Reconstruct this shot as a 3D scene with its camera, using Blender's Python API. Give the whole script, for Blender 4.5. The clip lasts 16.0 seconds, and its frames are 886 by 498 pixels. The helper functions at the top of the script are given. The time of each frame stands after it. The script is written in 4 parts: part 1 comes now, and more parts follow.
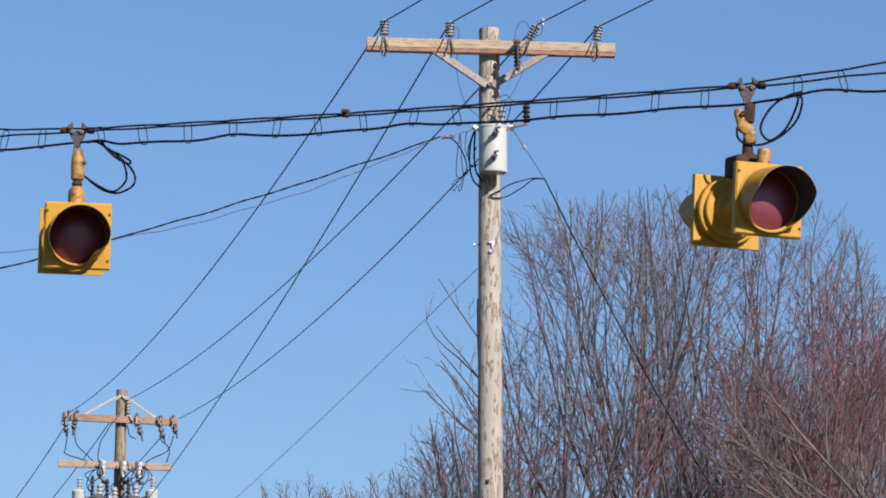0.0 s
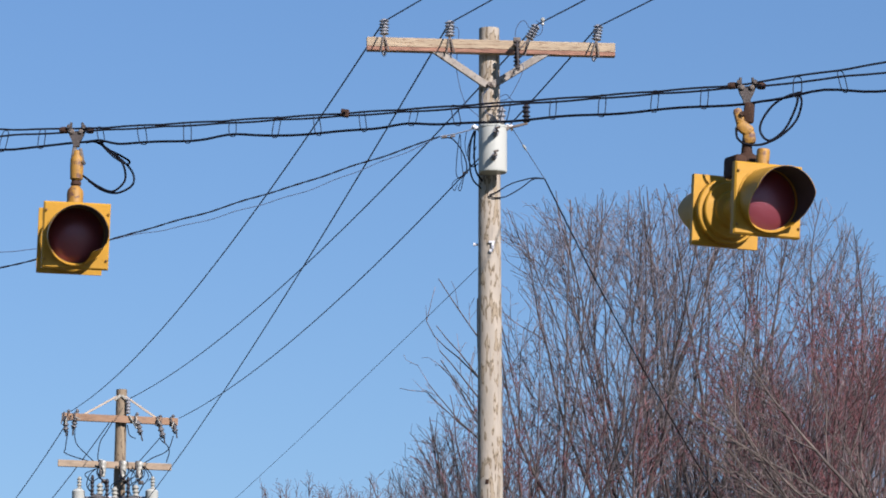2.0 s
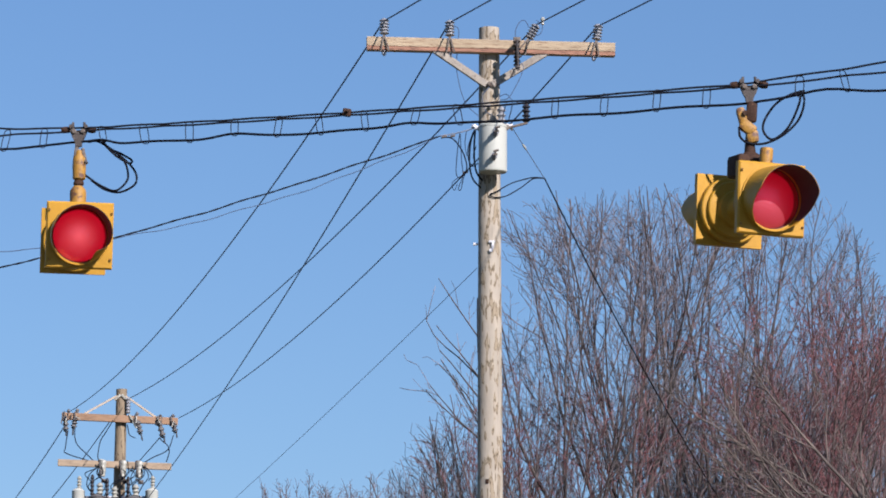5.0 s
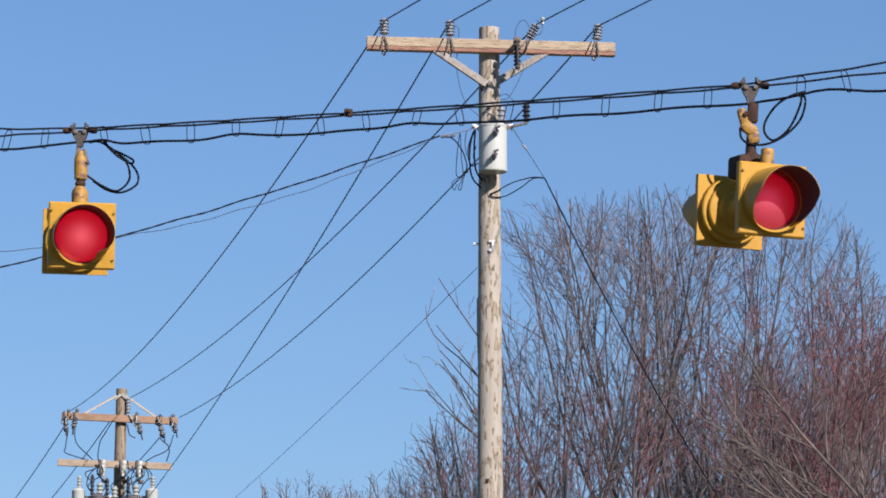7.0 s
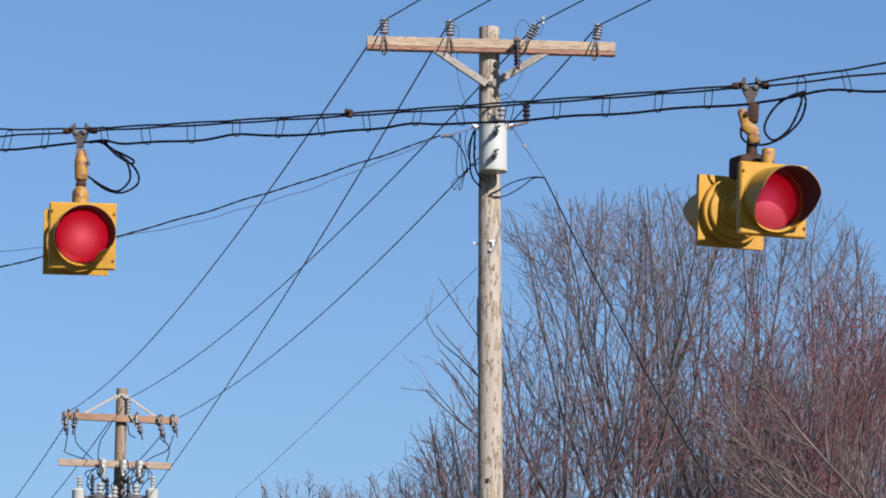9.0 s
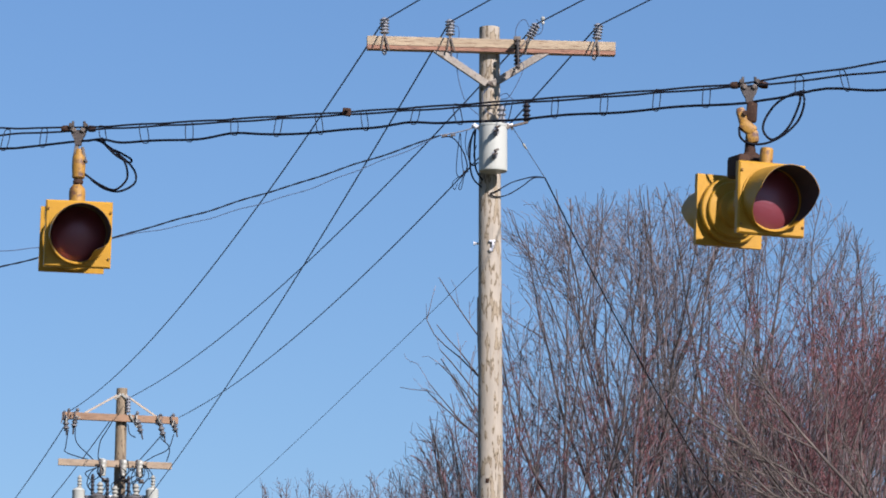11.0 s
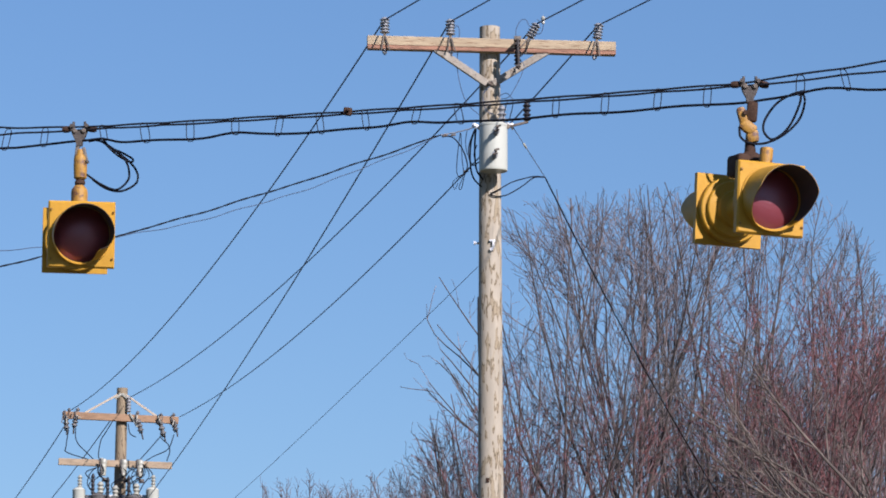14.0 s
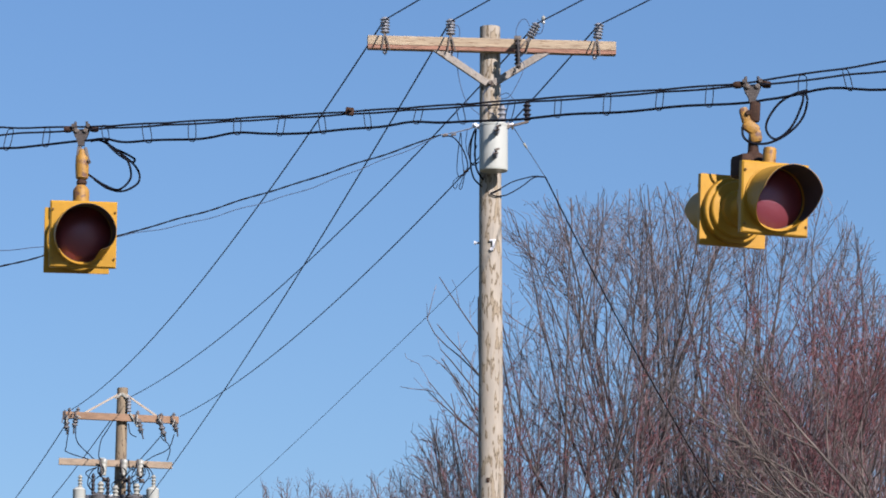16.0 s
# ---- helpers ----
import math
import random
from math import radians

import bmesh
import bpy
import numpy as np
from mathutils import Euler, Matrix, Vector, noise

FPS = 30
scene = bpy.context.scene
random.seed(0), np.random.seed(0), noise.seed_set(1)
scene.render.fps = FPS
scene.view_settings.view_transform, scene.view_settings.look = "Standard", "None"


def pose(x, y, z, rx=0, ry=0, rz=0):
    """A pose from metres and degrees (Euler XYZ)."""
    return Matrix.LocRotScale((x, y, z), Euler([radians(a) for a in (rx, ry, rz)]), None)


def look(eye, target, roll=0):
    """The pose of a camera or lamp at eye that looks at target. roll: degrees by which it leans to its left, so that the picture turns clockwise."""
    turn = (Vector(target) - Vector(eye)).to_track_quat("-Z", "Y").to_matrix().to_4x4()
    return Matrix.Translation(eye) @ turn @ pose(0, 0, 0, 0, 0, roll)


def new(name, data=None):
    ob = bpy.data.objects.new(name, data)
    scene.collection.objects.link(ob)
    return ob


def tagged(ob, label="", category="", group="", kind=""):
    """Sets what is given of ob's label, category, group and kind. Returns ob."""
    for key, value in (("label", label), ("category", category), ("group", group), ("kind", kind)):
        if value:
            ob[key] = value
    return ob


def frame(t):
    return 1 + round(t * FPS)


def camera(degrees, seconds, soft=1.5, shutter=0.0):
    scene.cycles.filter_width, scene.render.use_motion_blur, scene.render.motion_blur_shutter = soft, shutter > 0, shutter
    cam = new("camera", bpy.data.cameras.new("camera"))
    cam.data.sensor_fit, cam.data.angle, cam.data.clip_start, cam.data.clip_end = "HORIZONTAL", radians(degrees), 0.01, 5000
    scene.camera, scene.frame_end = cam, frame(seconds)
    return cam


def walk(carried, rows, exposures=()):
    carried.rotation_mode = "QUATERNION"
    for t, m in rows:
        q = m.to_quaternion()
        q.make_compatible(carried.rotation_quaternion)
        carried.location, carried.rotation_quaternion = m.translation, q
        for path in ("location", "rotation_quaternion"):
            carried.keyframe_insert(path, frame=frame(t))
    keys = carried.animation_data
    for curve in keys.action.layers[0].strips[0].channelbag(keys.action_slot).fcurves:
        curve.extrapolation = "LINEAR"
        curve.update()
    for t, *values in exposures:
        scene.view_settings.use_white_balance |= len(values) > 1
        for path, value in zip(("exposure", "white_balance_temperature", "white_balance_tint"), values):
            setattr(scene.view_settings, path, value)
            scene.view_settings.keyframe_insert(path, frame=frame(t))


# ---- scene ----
# ---- camera and its path ----
EYE = (0.0, 0.0, 1.6)
TILT = 9.682


def aim(right, up):
    """Camera pose turned by small angles (degrees) from its first aim."""
    return pose(*EYE, 90 + TILT + up, 0, -right)


cam = camera(13.755, 16.0, soft=1.85)
walk(cam, [(0.0, aim(0, 0)), (1.5, aim(0.0012, -0.0032)), (3.0, aim(0.0018, -0.0063)), (6.5, aim(0.0013, -0.0133)),
           (8.0, aim(0.0003, -0.0162)), (11.5, aim(-0.0036, -0.0226)), (13.0, aim(-0.0060, -0.0251)),
           (14.5, aim(-0.0086, -0.0275)), (16.0, aim(-0.0115, -0.0298))],
     exposures=[(0.0, 0.90, 5520, 21), (16.0, 0.90, 5520, 21)])

# ---- sky, sun, exposure ----
SUN_AZ, SUN_EL = 37.0, 32.0          # degrees to the right of straight behind the camera, and above the horizon
world = bpy.data.worlds.new("sky")
scene.world = world
world.use_nodes = True
wn, wl = world.node_tree.nodes, world.node_tree.links
sky = wn.new("ShaderNodeTexSky")
sky.sky_type = "NISHITA"
sky.sun_disc = False
sky.sun_elevation = radians(SUN_EL)
sky.sun_rotation = radians(180 - SUN_AZ)
sky.air_density, sky.dust_density, sky.ozone_density, sky.altitude = 1.73, 0.0, 6.5, 100
sky_dir, sky_lift = wn.new("ShaderNodeTexCoord"), wn.new("ShaderNodeVectorMath")
sky_lift.inputs[1].default_value = (0, 0, 0.08)     # clear dry air: little brightening towards the horizon
wl.new(sky_dir.outputs["Generated"], sky_lift.inputs[0])
wl.new(sky_lift.outputs["Vector"], sky.inputs["Vector"])
wl.new(sky.outputs["Color"], wn["Background"].inputs["Color"])
wn["Background"].inputs["Strength"].default_value = 0.054
sun = new("sun", bpy.data.lights.new("sun", "SUN"))
sun.data.energy, sun.data.angle, sun.data.color = 4.85, radians(0.53), (1.0, 0.88, 0.70)
to_sun = Vector((math.sin(radians(SUN_AZ)) * math.cos(radians(SUN_EL)), -math.cos(radians(SUN_AZ)) * math.cos(radians(SUN_EL)), math.sin(radians(SUN_EL))))
sun.matrix_world = look(to_sun * 60, (0, 0, 0))


# ---- materials ----
def mat(name, base, rough=0.6, metal=0.0, var=0.2, scale=6.0, fine=60.0, bump=0.15, stretch=(1, 1, 1), stain=None, amount=0.5, per_piece=0.0, gloss=0.5, per_twig=0.0):
    """A weathered surface: coarse and fine variation of the colour, relief, and stains of another colour."""
    m = bpy.data.materials.new(name)
    m.use_nodes = True
    n, l = m.node_tree.nodes, m.node_tree.links
    b = n["Principled BSDF"]
    tc, mp = n.new("ShaderNodeTexCoord"), n.new("ShaderNodeMapping")
    mp.inputs["Scale"].default_value = stretch
    l.new(tc.outputs["Object"], mp.inputs["Vector"])

    def noise_at(sc, detail=5.0, rg=0.6):
        t = n.new("ShaderNodeTexNoise")
        t.inputs["Scale"].default_value, t.inputs["Detail"].default_value, t.inputs["Roughness"].default_value = sc, detail, rg
        l.new(mp.outputs["Vector"], t.inputs["Vector"])
        return t.outputs["Fac"]

    def mixed(fac, a, c):
        x = n.new("ShaderNodeMix")
        x.data_type = "RGBA"
        l.new(fac, x.inputs["Factor"])
        for s, v in ((x.inputs[6], a), (x.inputs[7], c)):
            if isinstance(v, tuple):
                s.default_value = (*v, 1)
            else:
                l.new(v, s)
        return x.outputs[2]

    def ramp(fac, lo, hi):
        r = n.new("ShaderNodeMapRange")
        r.inputs["From Min"].default_value, r.inputs["From Max"].default_value = lo, hi
        l.new(fac, r.inputs["Value"])
        return r.outputs["Result"]

    dark, light = tuple(v * (1 - var) for v in base), tuple(min(1, v * (1 + var)) for v in base)
    col = mixed(ramp(noise_at(scale), 0.3, 0.7), dark, light)
    fine_fac = noise_at(fine, 3.0)
    col = mixed(ramp(fine_fac, 0.1, 1.6), col, tuple(v * (1 - 1.6 * var) for v in base))
    if stain:
        col = mixed(ramp(noise_at(scale * 1.7, 8.0, 0.7), 0.72 - 0.25 * amount, 0.78 - 0.2 * amount), col, stain)
    if per_piece:
        info, hsv = n.new("ShaderNodeObjectInfo"), n.new("ShaderNodeHueSaturation")
        v = n.new("ShaderNodeMapRange")
        v.inputs["To Min"].default_value, v.inputs["To Max"].default_value = 1 - per_piece, 1 + per_piece
        l.new(info.outputs["Random"], v.inputs["Value"])
        l.new(v.outputs["Result"], hsv.inputs["Value"])
        l.new(col, hsv.inputs["Color"])
        col = hsv.outputs["Color"]
    if per_twig:
        geo, hsv = n.new("ShaderNodeNewGeometry"), n.new("ShaderNodeHueSaturation")
        v = n.new("ShaderNodeMapRange")
        v.inputs["To Min"].default_value, v.inputs["To Max"].default_value = 1 - per_twig, 1 + per_twig
        l.new(geo.outputs["Random Per Island"], v.inputs["Value"])
        l.new(v.outputs["Result"], hsv.inputs["Value"])
        l.new(col, hsv.inputs["Color"])
        col = hsv.outputs["Color"]
    l.new(col, b.inputs["Base Color"])
    b.inputs["Roughness"].default_value, b.inputs["Metallic"].default_value = rough, metal
    b.inputs["Specular IOR Level"].default_value = gloss
    if bump:
        bp = n.new("ShaderNodeBump")
        bp.inputs["Strength"].default_value, bp.inputs["Distance"].default_value = bump, 0.01
        l.new(fine_fac, bp.inputs["Height"])
        l.new(bp.outputs["Normal"], b.inputs["Normal"])
    return m


def pole_mat(name, base, inner, crack, size=13.0):
    """Old pole timber: pale wood with peeled, warmer patches that have dark outlines, and long drying cracks."""
    m = mat(name, base, 0.85, 0, 0.16, 8, 90, 0.5, (1.7, 1.7, 0.34))
    n, l = m.node_tree.nodes, m.node_tree.links
    bsdf = n["Principled BSDF"]
    under = bsdf.inputs["Base Color"].links[0].from_socket
    tc = n.new("ShaderNodeTexCoord")

    def field(stretch, scale, detail):
        mp, t = n.new("ShaderNodeMapping"), n.new("ShaderNodeTexNoise")
        mp.inputs["Scale"].default_value = stretch
        t.inputs["Scale"].default_value, t.inputs["Detail"].default_value = scale, detail
        l.new(tc.outputs["Object"], mp.inputs["Vector"])
        l.new(mp.outputs["Vector"], t.inputs["Vector"])
        return t.outputs["Fac"]

    def band(fac, *stops):
        r = n.new("ShaderNodeValToRGB")
        e = r.color_ramp.elements
        e[0].position, e[0].color = stops[0][0], (*(stops[0][1],) * 3, 1)
        e[1].position, e[1].color = stops[1][0], (*(stops[1][1],) * 3, 1)
        for at_, v in stops[2:]:
            e.new(at_).color = (v, v, v, 1)
        l.new(fac, r.inputs["Fac"])
        return r.outputs["Color"]

    def over(a, mask, colour):
        x = n.new("ShaderNodeMix")
        x.data_type = "RGBA"
        l.new(mask, x.inputs["Factor"])
        l.new(a, x.inputs[6])
        x.inputs[7].default_value = (*colour, 1)
        return x.outputs[2]
    peel = field((1.0, 1.0, 0.22), size, 2.5)
    col = over(under, band(peel, (0.50, 0.0), (0.56, 0.75)), inner)
    col = over(col, band(peel, (0.545, 0.0), (0.560, 0.85), (0.578, 0.85), (0.60, 0.1)), crack)
    col = over(col, band(field((1.0, 1.0, 0.05), 26.0, 2.0), (0.64, 0.0), (0.70, 0.6)), tuple(0.55 * v for v in base))
    l.new(col, bsdf.inputs["Base Color"])
    return m


def glow_mat(name, centre, edge, strength, spread, fall):
    """A lit lamp face, hottest in its middle."""
    m = bpy.data.materials.new(name)
    m.use_nodes = True
    n, l = m.node_tree.nodes, m.node_tree.links
    n.remove(n["Principled BSDF"])
    tc, g, sc = n.new("ShaderNodeTexCoord"), n.new("ShaderNodeTexGradient"), n.new("ShaderNodeMapping")
    g.gradient_type = fall
    sc.inputs["Scale"].default_value = (1 / spread,) * 3
    l.new(tc.outputs["UV"], sc.inputs["Vector"])
    l.new(sc.outputs["Vector"], g.inputs["Vector"])
    x = n.new("ShaderNodeMix")
    x.data_type = "RGBA"
    l.new(g.outputs["Fac"], x.inputs["Factor"])
    x.inputs[6].default_value, x.inputs[7].default_value = (*edge, 1), (*centre, 1)
    e = n.new("ShaderNodeEmission")
    e.inputs["Strength"].default_value = strength
    l.new(x.outputs[2], e.inputs["Color"])
    l.new(e.outputs[0], n["Material Output"].inputs["Surface"])
    return m


def lens_mat():
    """Red prismatic signal glass: lets light through, scatters some and shines."""
    m = bpy.data.materials.new("red_lens")
    m.use_nodes = True
    n, l = m.node_tree.nodes, m.node_tree.links
    n.remove(n["Principled BSDF"])
    d, t, g, tl = (n.new("ShaderNodeBsdf" + k) for k in ("Diffuse", "Transparent", "Glossy", "Translucent"))
    d.inputs["Color"].default_value = (0.255, 0.050, 0.066, 1)
    tl.inputs["Color"].default_value = (0.8, 0.05, 0.05, 1)
    t.inputs["Color"].default_value = (1.0, 0.85, 0.8, 1)
    g.inputs["Color"].default_value, g.inputs["Roughness"].default_value = (0.95, 0.66, 0.74, 1), 0.34
    chk, bp = n.new("ShaderNodeTexVoronoi"), n.new("ShaderNodeBump")
    chk.inputs["Scale"].default_value = 60
    tc = n.new("ShaderNodeTexCoord")
    l.new(tc.outputs["Object"], chk.inputs["Vector"])
    l.new(chk.outputs["Distance"], bp.inputs["Height"])
    bp.inputs["Strength"].default_value, bp.inputs["Distance"].default_value = 0.25, 0.004
    l.new(bp.outputs["Normal"], g.inputs["Normal"])

    def mix(f, a, b):
        x = n.new("ShaderNodeMixShader")
        x.inputs[0].default_value = f
        l.new(a.outputs[0], x.inputs[1])
        l.new(b.outputs[0], x.inputs[2])
        return x
    out = mix(0.075, mix(0.12, mix(0.42, d, t), tl), g)
    l.new(out.outputs[0], n["Material Output"].inputs["Surface"])
    return m


POLE_WOOD = pole_mat("weathered_pole_wood", (0.335, 0.295, 0.228), (0.26, 0.205, 0.125), (0.075, 0.052, 0.026), 25.0)
FAR_WOOD = pole_mat("brown_pole_wood", (0.205, 0.158, 0.098), (0.275, 0.215, 0.130), (0.050, 0.030, 0.018), 9.0)
ARM_WOOD = mat("sun_bleached_timber", (0.36, 0.281, 0.177), 0.8, 0, 0.22, 12, 60, 0.6, (0.16, 2.4, 3.2), (0.152, 0.0867, 0.0451), 0.76)
RED_EDGE = mat("split_reddish_timber", (0.2772, 0.1424, 0.0886), 0.85, 0, 0.3, 14, 60, 0.5, (0.2, 2, 3), (0.0924, 0.0462, 0.0308), 0.8)
FAR_ARM = mat("reddish_timber", (0.265, 0.160, 0.088), 0.8, 0, 0.3, 8, 60, 0.3, (0.35, 2, 2), (0.142, 0.0779, 0.0425), 0.7)
FAR_ARM_PALE = mat("bleached_reddish_timber", (0.300, 0.226, 0.146), 0.8, 0, 0.3, 8, 60, 0.3, (0.35, 2, 2), (0.177, 0.106, 0.0638), 0.6)
BRACE_WOOD = mat("grey_brace_timber", (0.28, 0.25, 0.205), 0.8, 0, 0.3, 12, 60, 0.4, (1, 1, 1), (0.10, 0.07, 0.045), 0.75)
TAN_WOOD = mat("pale_brace_timber", (0.3619, 0.3003, 0.2233), 0.8, 0, 0.15, 10, 60, 0.3)
YELLOW = mat("faded_signal_yellow_paint", (0.398, 0.213, 0.0115), 0.5, 0, 0.12, 7, 50, 0.12, (1, 1, 1), (0.252, 0.133, 0.021), 0.28, gloss=0.3)
DARK_YELLOW = mat("rusty_yellow_paint", (0.337, 0.175, 0.0157), 0.6, 0, 0.3, 14, 90, 0.3, (1, 1, 1), (0.0931, 0.0393, 0.0215), 0.85)
BLACK_PAINT = mat("matt_black_paint", (0.050, 0.039, 0.043), 0.7, 0, 0.2, 12, 80, 0.1)
RUST = mat("rusty_cast_iron", (0.0477, 0.0246, 0.0146), 0.8, 0.0, 0.35, 25, 120, 0.4, (1, 1, 1), (0.1694, 0.1001, 0.0539), 0.45, gloss=0.2)
CABLE = mat("black_cable_jacket", (0.0046, 0.0054, 0.0092), 0.75, 0, 0.2, 20, 100, 0.0, gloss=0.12)
STRAND = mat("dark_steel_strand", (0.0123, 0.0131, 0.0185), 0.7, 0.0, 0.3, 40, 200, 0.2, gloss=0.15)
ALU = mat("dull_aluminium_wire", (0.0554, 0.0785, 0.127), 0.6, 0.0, 0.2, 30, 100, 0.0, gloss=0.2)
PALE_WIRE = mat("pale_bare_wire", (0.1001, 0.1155, 0.1386), 0.5, 0.3, 0.2, 30, 100, 0.0)
TANK = mat("pale_grey_enamel", (0.397, 0.404, 0.351), 0.38, 0, 0.05, 4, 40, 0.04, (1, 1, 0.5), (0.298, 0.291, 0.265), 0.1)
PORCELAIN = mat("grey_porcelain", (0.2079, 0.2118, 0.2194), 0.3, 0, 0.15, 20, 80, 0.05)
FAR_PORCELAIN = mat("dusty_brown_grey_porcelain", (0.118, 0.112, 0.108), 0.5, 0, 0.45, 14, 50, 0.05, (1, 1, 1), (0.0385, 0.0347, 0.0347), 0.8)
DARK_PORCELAIN = mat("dark_glazed_porcelain", (0.0169, 0.0154, 0.0185), 0.4, 0, 0.2, 20, 80, 0.05, gloss=0.25)
WHITE_PORCELAIN = mat("white_porcelain", (0.308, 0.3042, 0.2541), 0.4, 0, 0.2, 12, 50, 0.05, (1, 1, 1), (0.2002, 0.1925, 0.1694), 0.6)
DARK_IRON = mat("dark_iron", (0.0539, 0.0462, 0.0423), 0.6, 0.2, 0.3, 25, 120, 0.3)
DULL_IRON = mat("dull_grey_iron", (0.1463, 0.1232, 0.1001), 0.7, 0.2, 0.35, 25, 120, 0.4, (1, 1, 1), (0.077, 0.0501, 0.0347), 0.8)
# dark clamp iron; the pale stain paints bright highlights into its colour
CLAMP_IRON = mat("highlight_flecked_clamp_iron", (0.0577, 0.0462, 0.0385), 0.7, 0.1, 0.35, 40, 120, 0.4, (1, 1, 1), (0.2618, 0.2387, 0.2156), 0.5)
ZINC = mat("bright_zinc", (0.5544, 0.5544, 0.5544), 0.35, 0.1, 0.12, 30, 120, 0.1)
STEEL = mat("galvanised_steel", (0.3234, 0.3234, 0.3311), 0.45, 0.7, 0.2, 30, 120, 0.15)
BARK = mat("grey_brown_bark", (0.066, 0.053, 0.047), 0.9, 0, 0.3, 5, 40, 0.3, (1, 1, 0.4))
TWIG = mat("grey_twig_bark", (0.115, 0.093, 0.091), 0.85, 0, 0.3, 1.2, 20, 0.0, per_piece=0.2, per_twig=0.85)
RED_TWIG = mat("red_budding_twigs", (0.138, 0.054, 0.053), 0.8, 0, 0.35, 0.9, 20, 0.0, per_piece=0.2, per_twig=0.85)
BROWN_TWIG = mat("dull_brown_twigs", (0.122, 0.065, 0.055), 0.85, 0, 0.35, 0.9, 20, 0.0, per_piece=0.2, per_twig=0.85)
BUD = mat("red_maple_bud", (0.140, 0.042, 0.043), 0.7, 0, 0.3, 2, 20, 0.0)
RED_BARK = mat("red_brown_bark", (0.074, 0.050, 0.044), 0.9, 0, 0.3, 4, 40, 0.2)
TAN_TWIG = mat("pale_tan_twig_bark", (0.100, 0.078, 0.063), 0.85, 0, 0.3, 1.5, 20, 0.0, per_twig=0.6)
# twigs of the farthest trees, with distance haze mixed into their colour
FAR_TWIG = mat("haze_tinted_grey_twigs", (0.118, 0.097, 0.1), 0.9, 0, 0.2, 1.0, 20, 0.0, per_twig=0.6)
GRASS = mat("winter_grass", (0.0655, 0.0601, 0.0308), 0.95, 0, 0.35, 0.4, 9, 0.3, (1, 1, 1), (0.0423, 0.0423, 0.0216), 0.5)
GLOW_HOT = glow_mat("lamp_glow_bright", (1.0, 0.62, 0.04), (0.50, 0.004, 0.020), 2.4, 0.124, "SPHERICAL")
GLOW_RED = glow_mat("lamp_glow_red", (1.0, 0.13, 0.13), (0.46, 0.002, 0.014), 1.33, 0.14, "QUADRATIC_SPHERE")
GLOW_SIDE_DIM = glow_mat("lamp_glow_side_dim", (1.0, 0.02, 0.06), (0.50, 0.001, 0.012), 0.75, 0.15, "QUADRATIC_SPHERE")
GLOW_SIDE = glow_mat("lamp_glow_side", (1.0, 0.07, 0.085), (0.52, 0.002, 0.014), 1.36, 0.15, "QUADRATIC_SPHERE")
LENS = lens_mat()


# ---- mesh helpers ----
def part(name, bm, material, parent=None, label="", smooth=True, m=None):
    me = bpy.data.meshes.new(name)
    bm.to_mesh(me)
    bm.free()
    for p in me.polygons:
        p.use_smooth = smooth
    if smooth:
        me.set_sharp_from_angle(angle=radians(38))
    me.materials.append(material)
    ob = new(name, me)
    if parent:
        ob.parent = parent
    if m is not None:
        ob.matrix_basis = m
    if label:
        tagged(ob, label)
    return ob


def thing(name, m, label, category, group="", kind=""):
    ob = new(name)
    ob.empty_display_size = 0.2
    ob.matrix_basis = m
    return tagged(ob, label, category, group, kind)


def box(bm, size, m=Matrix(), bevel=0.0):
    r = bmesh.ops.create_cube(bm, size=1, matrix=m @ Matrix.Diagonal((*size, 1)))
    if bevel:
        edges = {e for v in r["verts"] for e in v.link_edges}
        bmesh.ops.bevel(bm, geom=list(edges), offset=bevel, segments=2, affect="EDGES", profile=0.5)
    return bm


def lathe(bm, profile, m=Matrix(), segs=16):
    """Solid of revolution about z from (radius, height) pairs, bottom to top."""
    rings = []
    for r, z in profile:
        rings.append([bm.verts.new(m @ Vector((r * math.cos(a), r * math.sin(a), z))) for a in (2 * math.pi * i / segs for i in range(segs))])
    for a, b in zip(rings, rings[1:]):
        for i in range(segs):
            bm.faces.new((a[i], a[(i + 1) % segs], b[(i + 1) % segs], b[i]))
    bm.faces.new(rings[0][::-1])
    bm.faces.new(rings[-1])
    return bm


def tube(bm, points, radius, sides=6, end=None):
    """A round tube along points; the radius runs from radius to end."""
    pts = [Vector(p) for p in points]
    end = radius if end is None else end
    rings, up = [], Vector((0.13, 0.31, 0.94))
    for i, p in enumerate(pts):
        d = (pts[min(i + 1, len(pts) - 1)] - pts[max(i - 1, 0)]).normalized()
        u = d.cross(up)
        u = u.normalized() if u.length > 1e-4 else d.orthogonal().normalized()
        w = d.cross(u)
        up = w if abs(d.dot(up)) > 0.98 else up
        r = radius + (end - radius) * i / max(1, len(pts) - 1)
        rings.append([bm.verts.new(p + r * (u * math.cos(a) + w * math.sin(a))) for a in (2 * math.pi * k / sides for k in range(sides))])
    for a, b in zip(rings, rings[1:]):
        for i in range(sides):
            bm.faces.new((a[i], a[(i + 1) % sides], b[(i + 1) % sides], b[i]))
    bm.faces.new(rings[0][::-1])
    bm.faces.new(rings[-1])
    return bm


def smooth_path(pts, n=8):
    """Catmull-Rom through a few control points."""
    p = [Vector(q) for q in pts]
    p = [2 * p[0] - p[1]] + p + [2 * p[-1] - p[-2]]
    out = []
    for a, b, c, d in zip(p, p[1:], p[2:], p[3:]):
        for k in range(n):
            t = k / n
            out.append(0.5 * (2 * b + (c - a) * t + (2 * a - 5 * b + 4 * c - d) * t * t + (3 * b - a - 3 * c + d) * t ** 3))
    return out + [p[-2]]


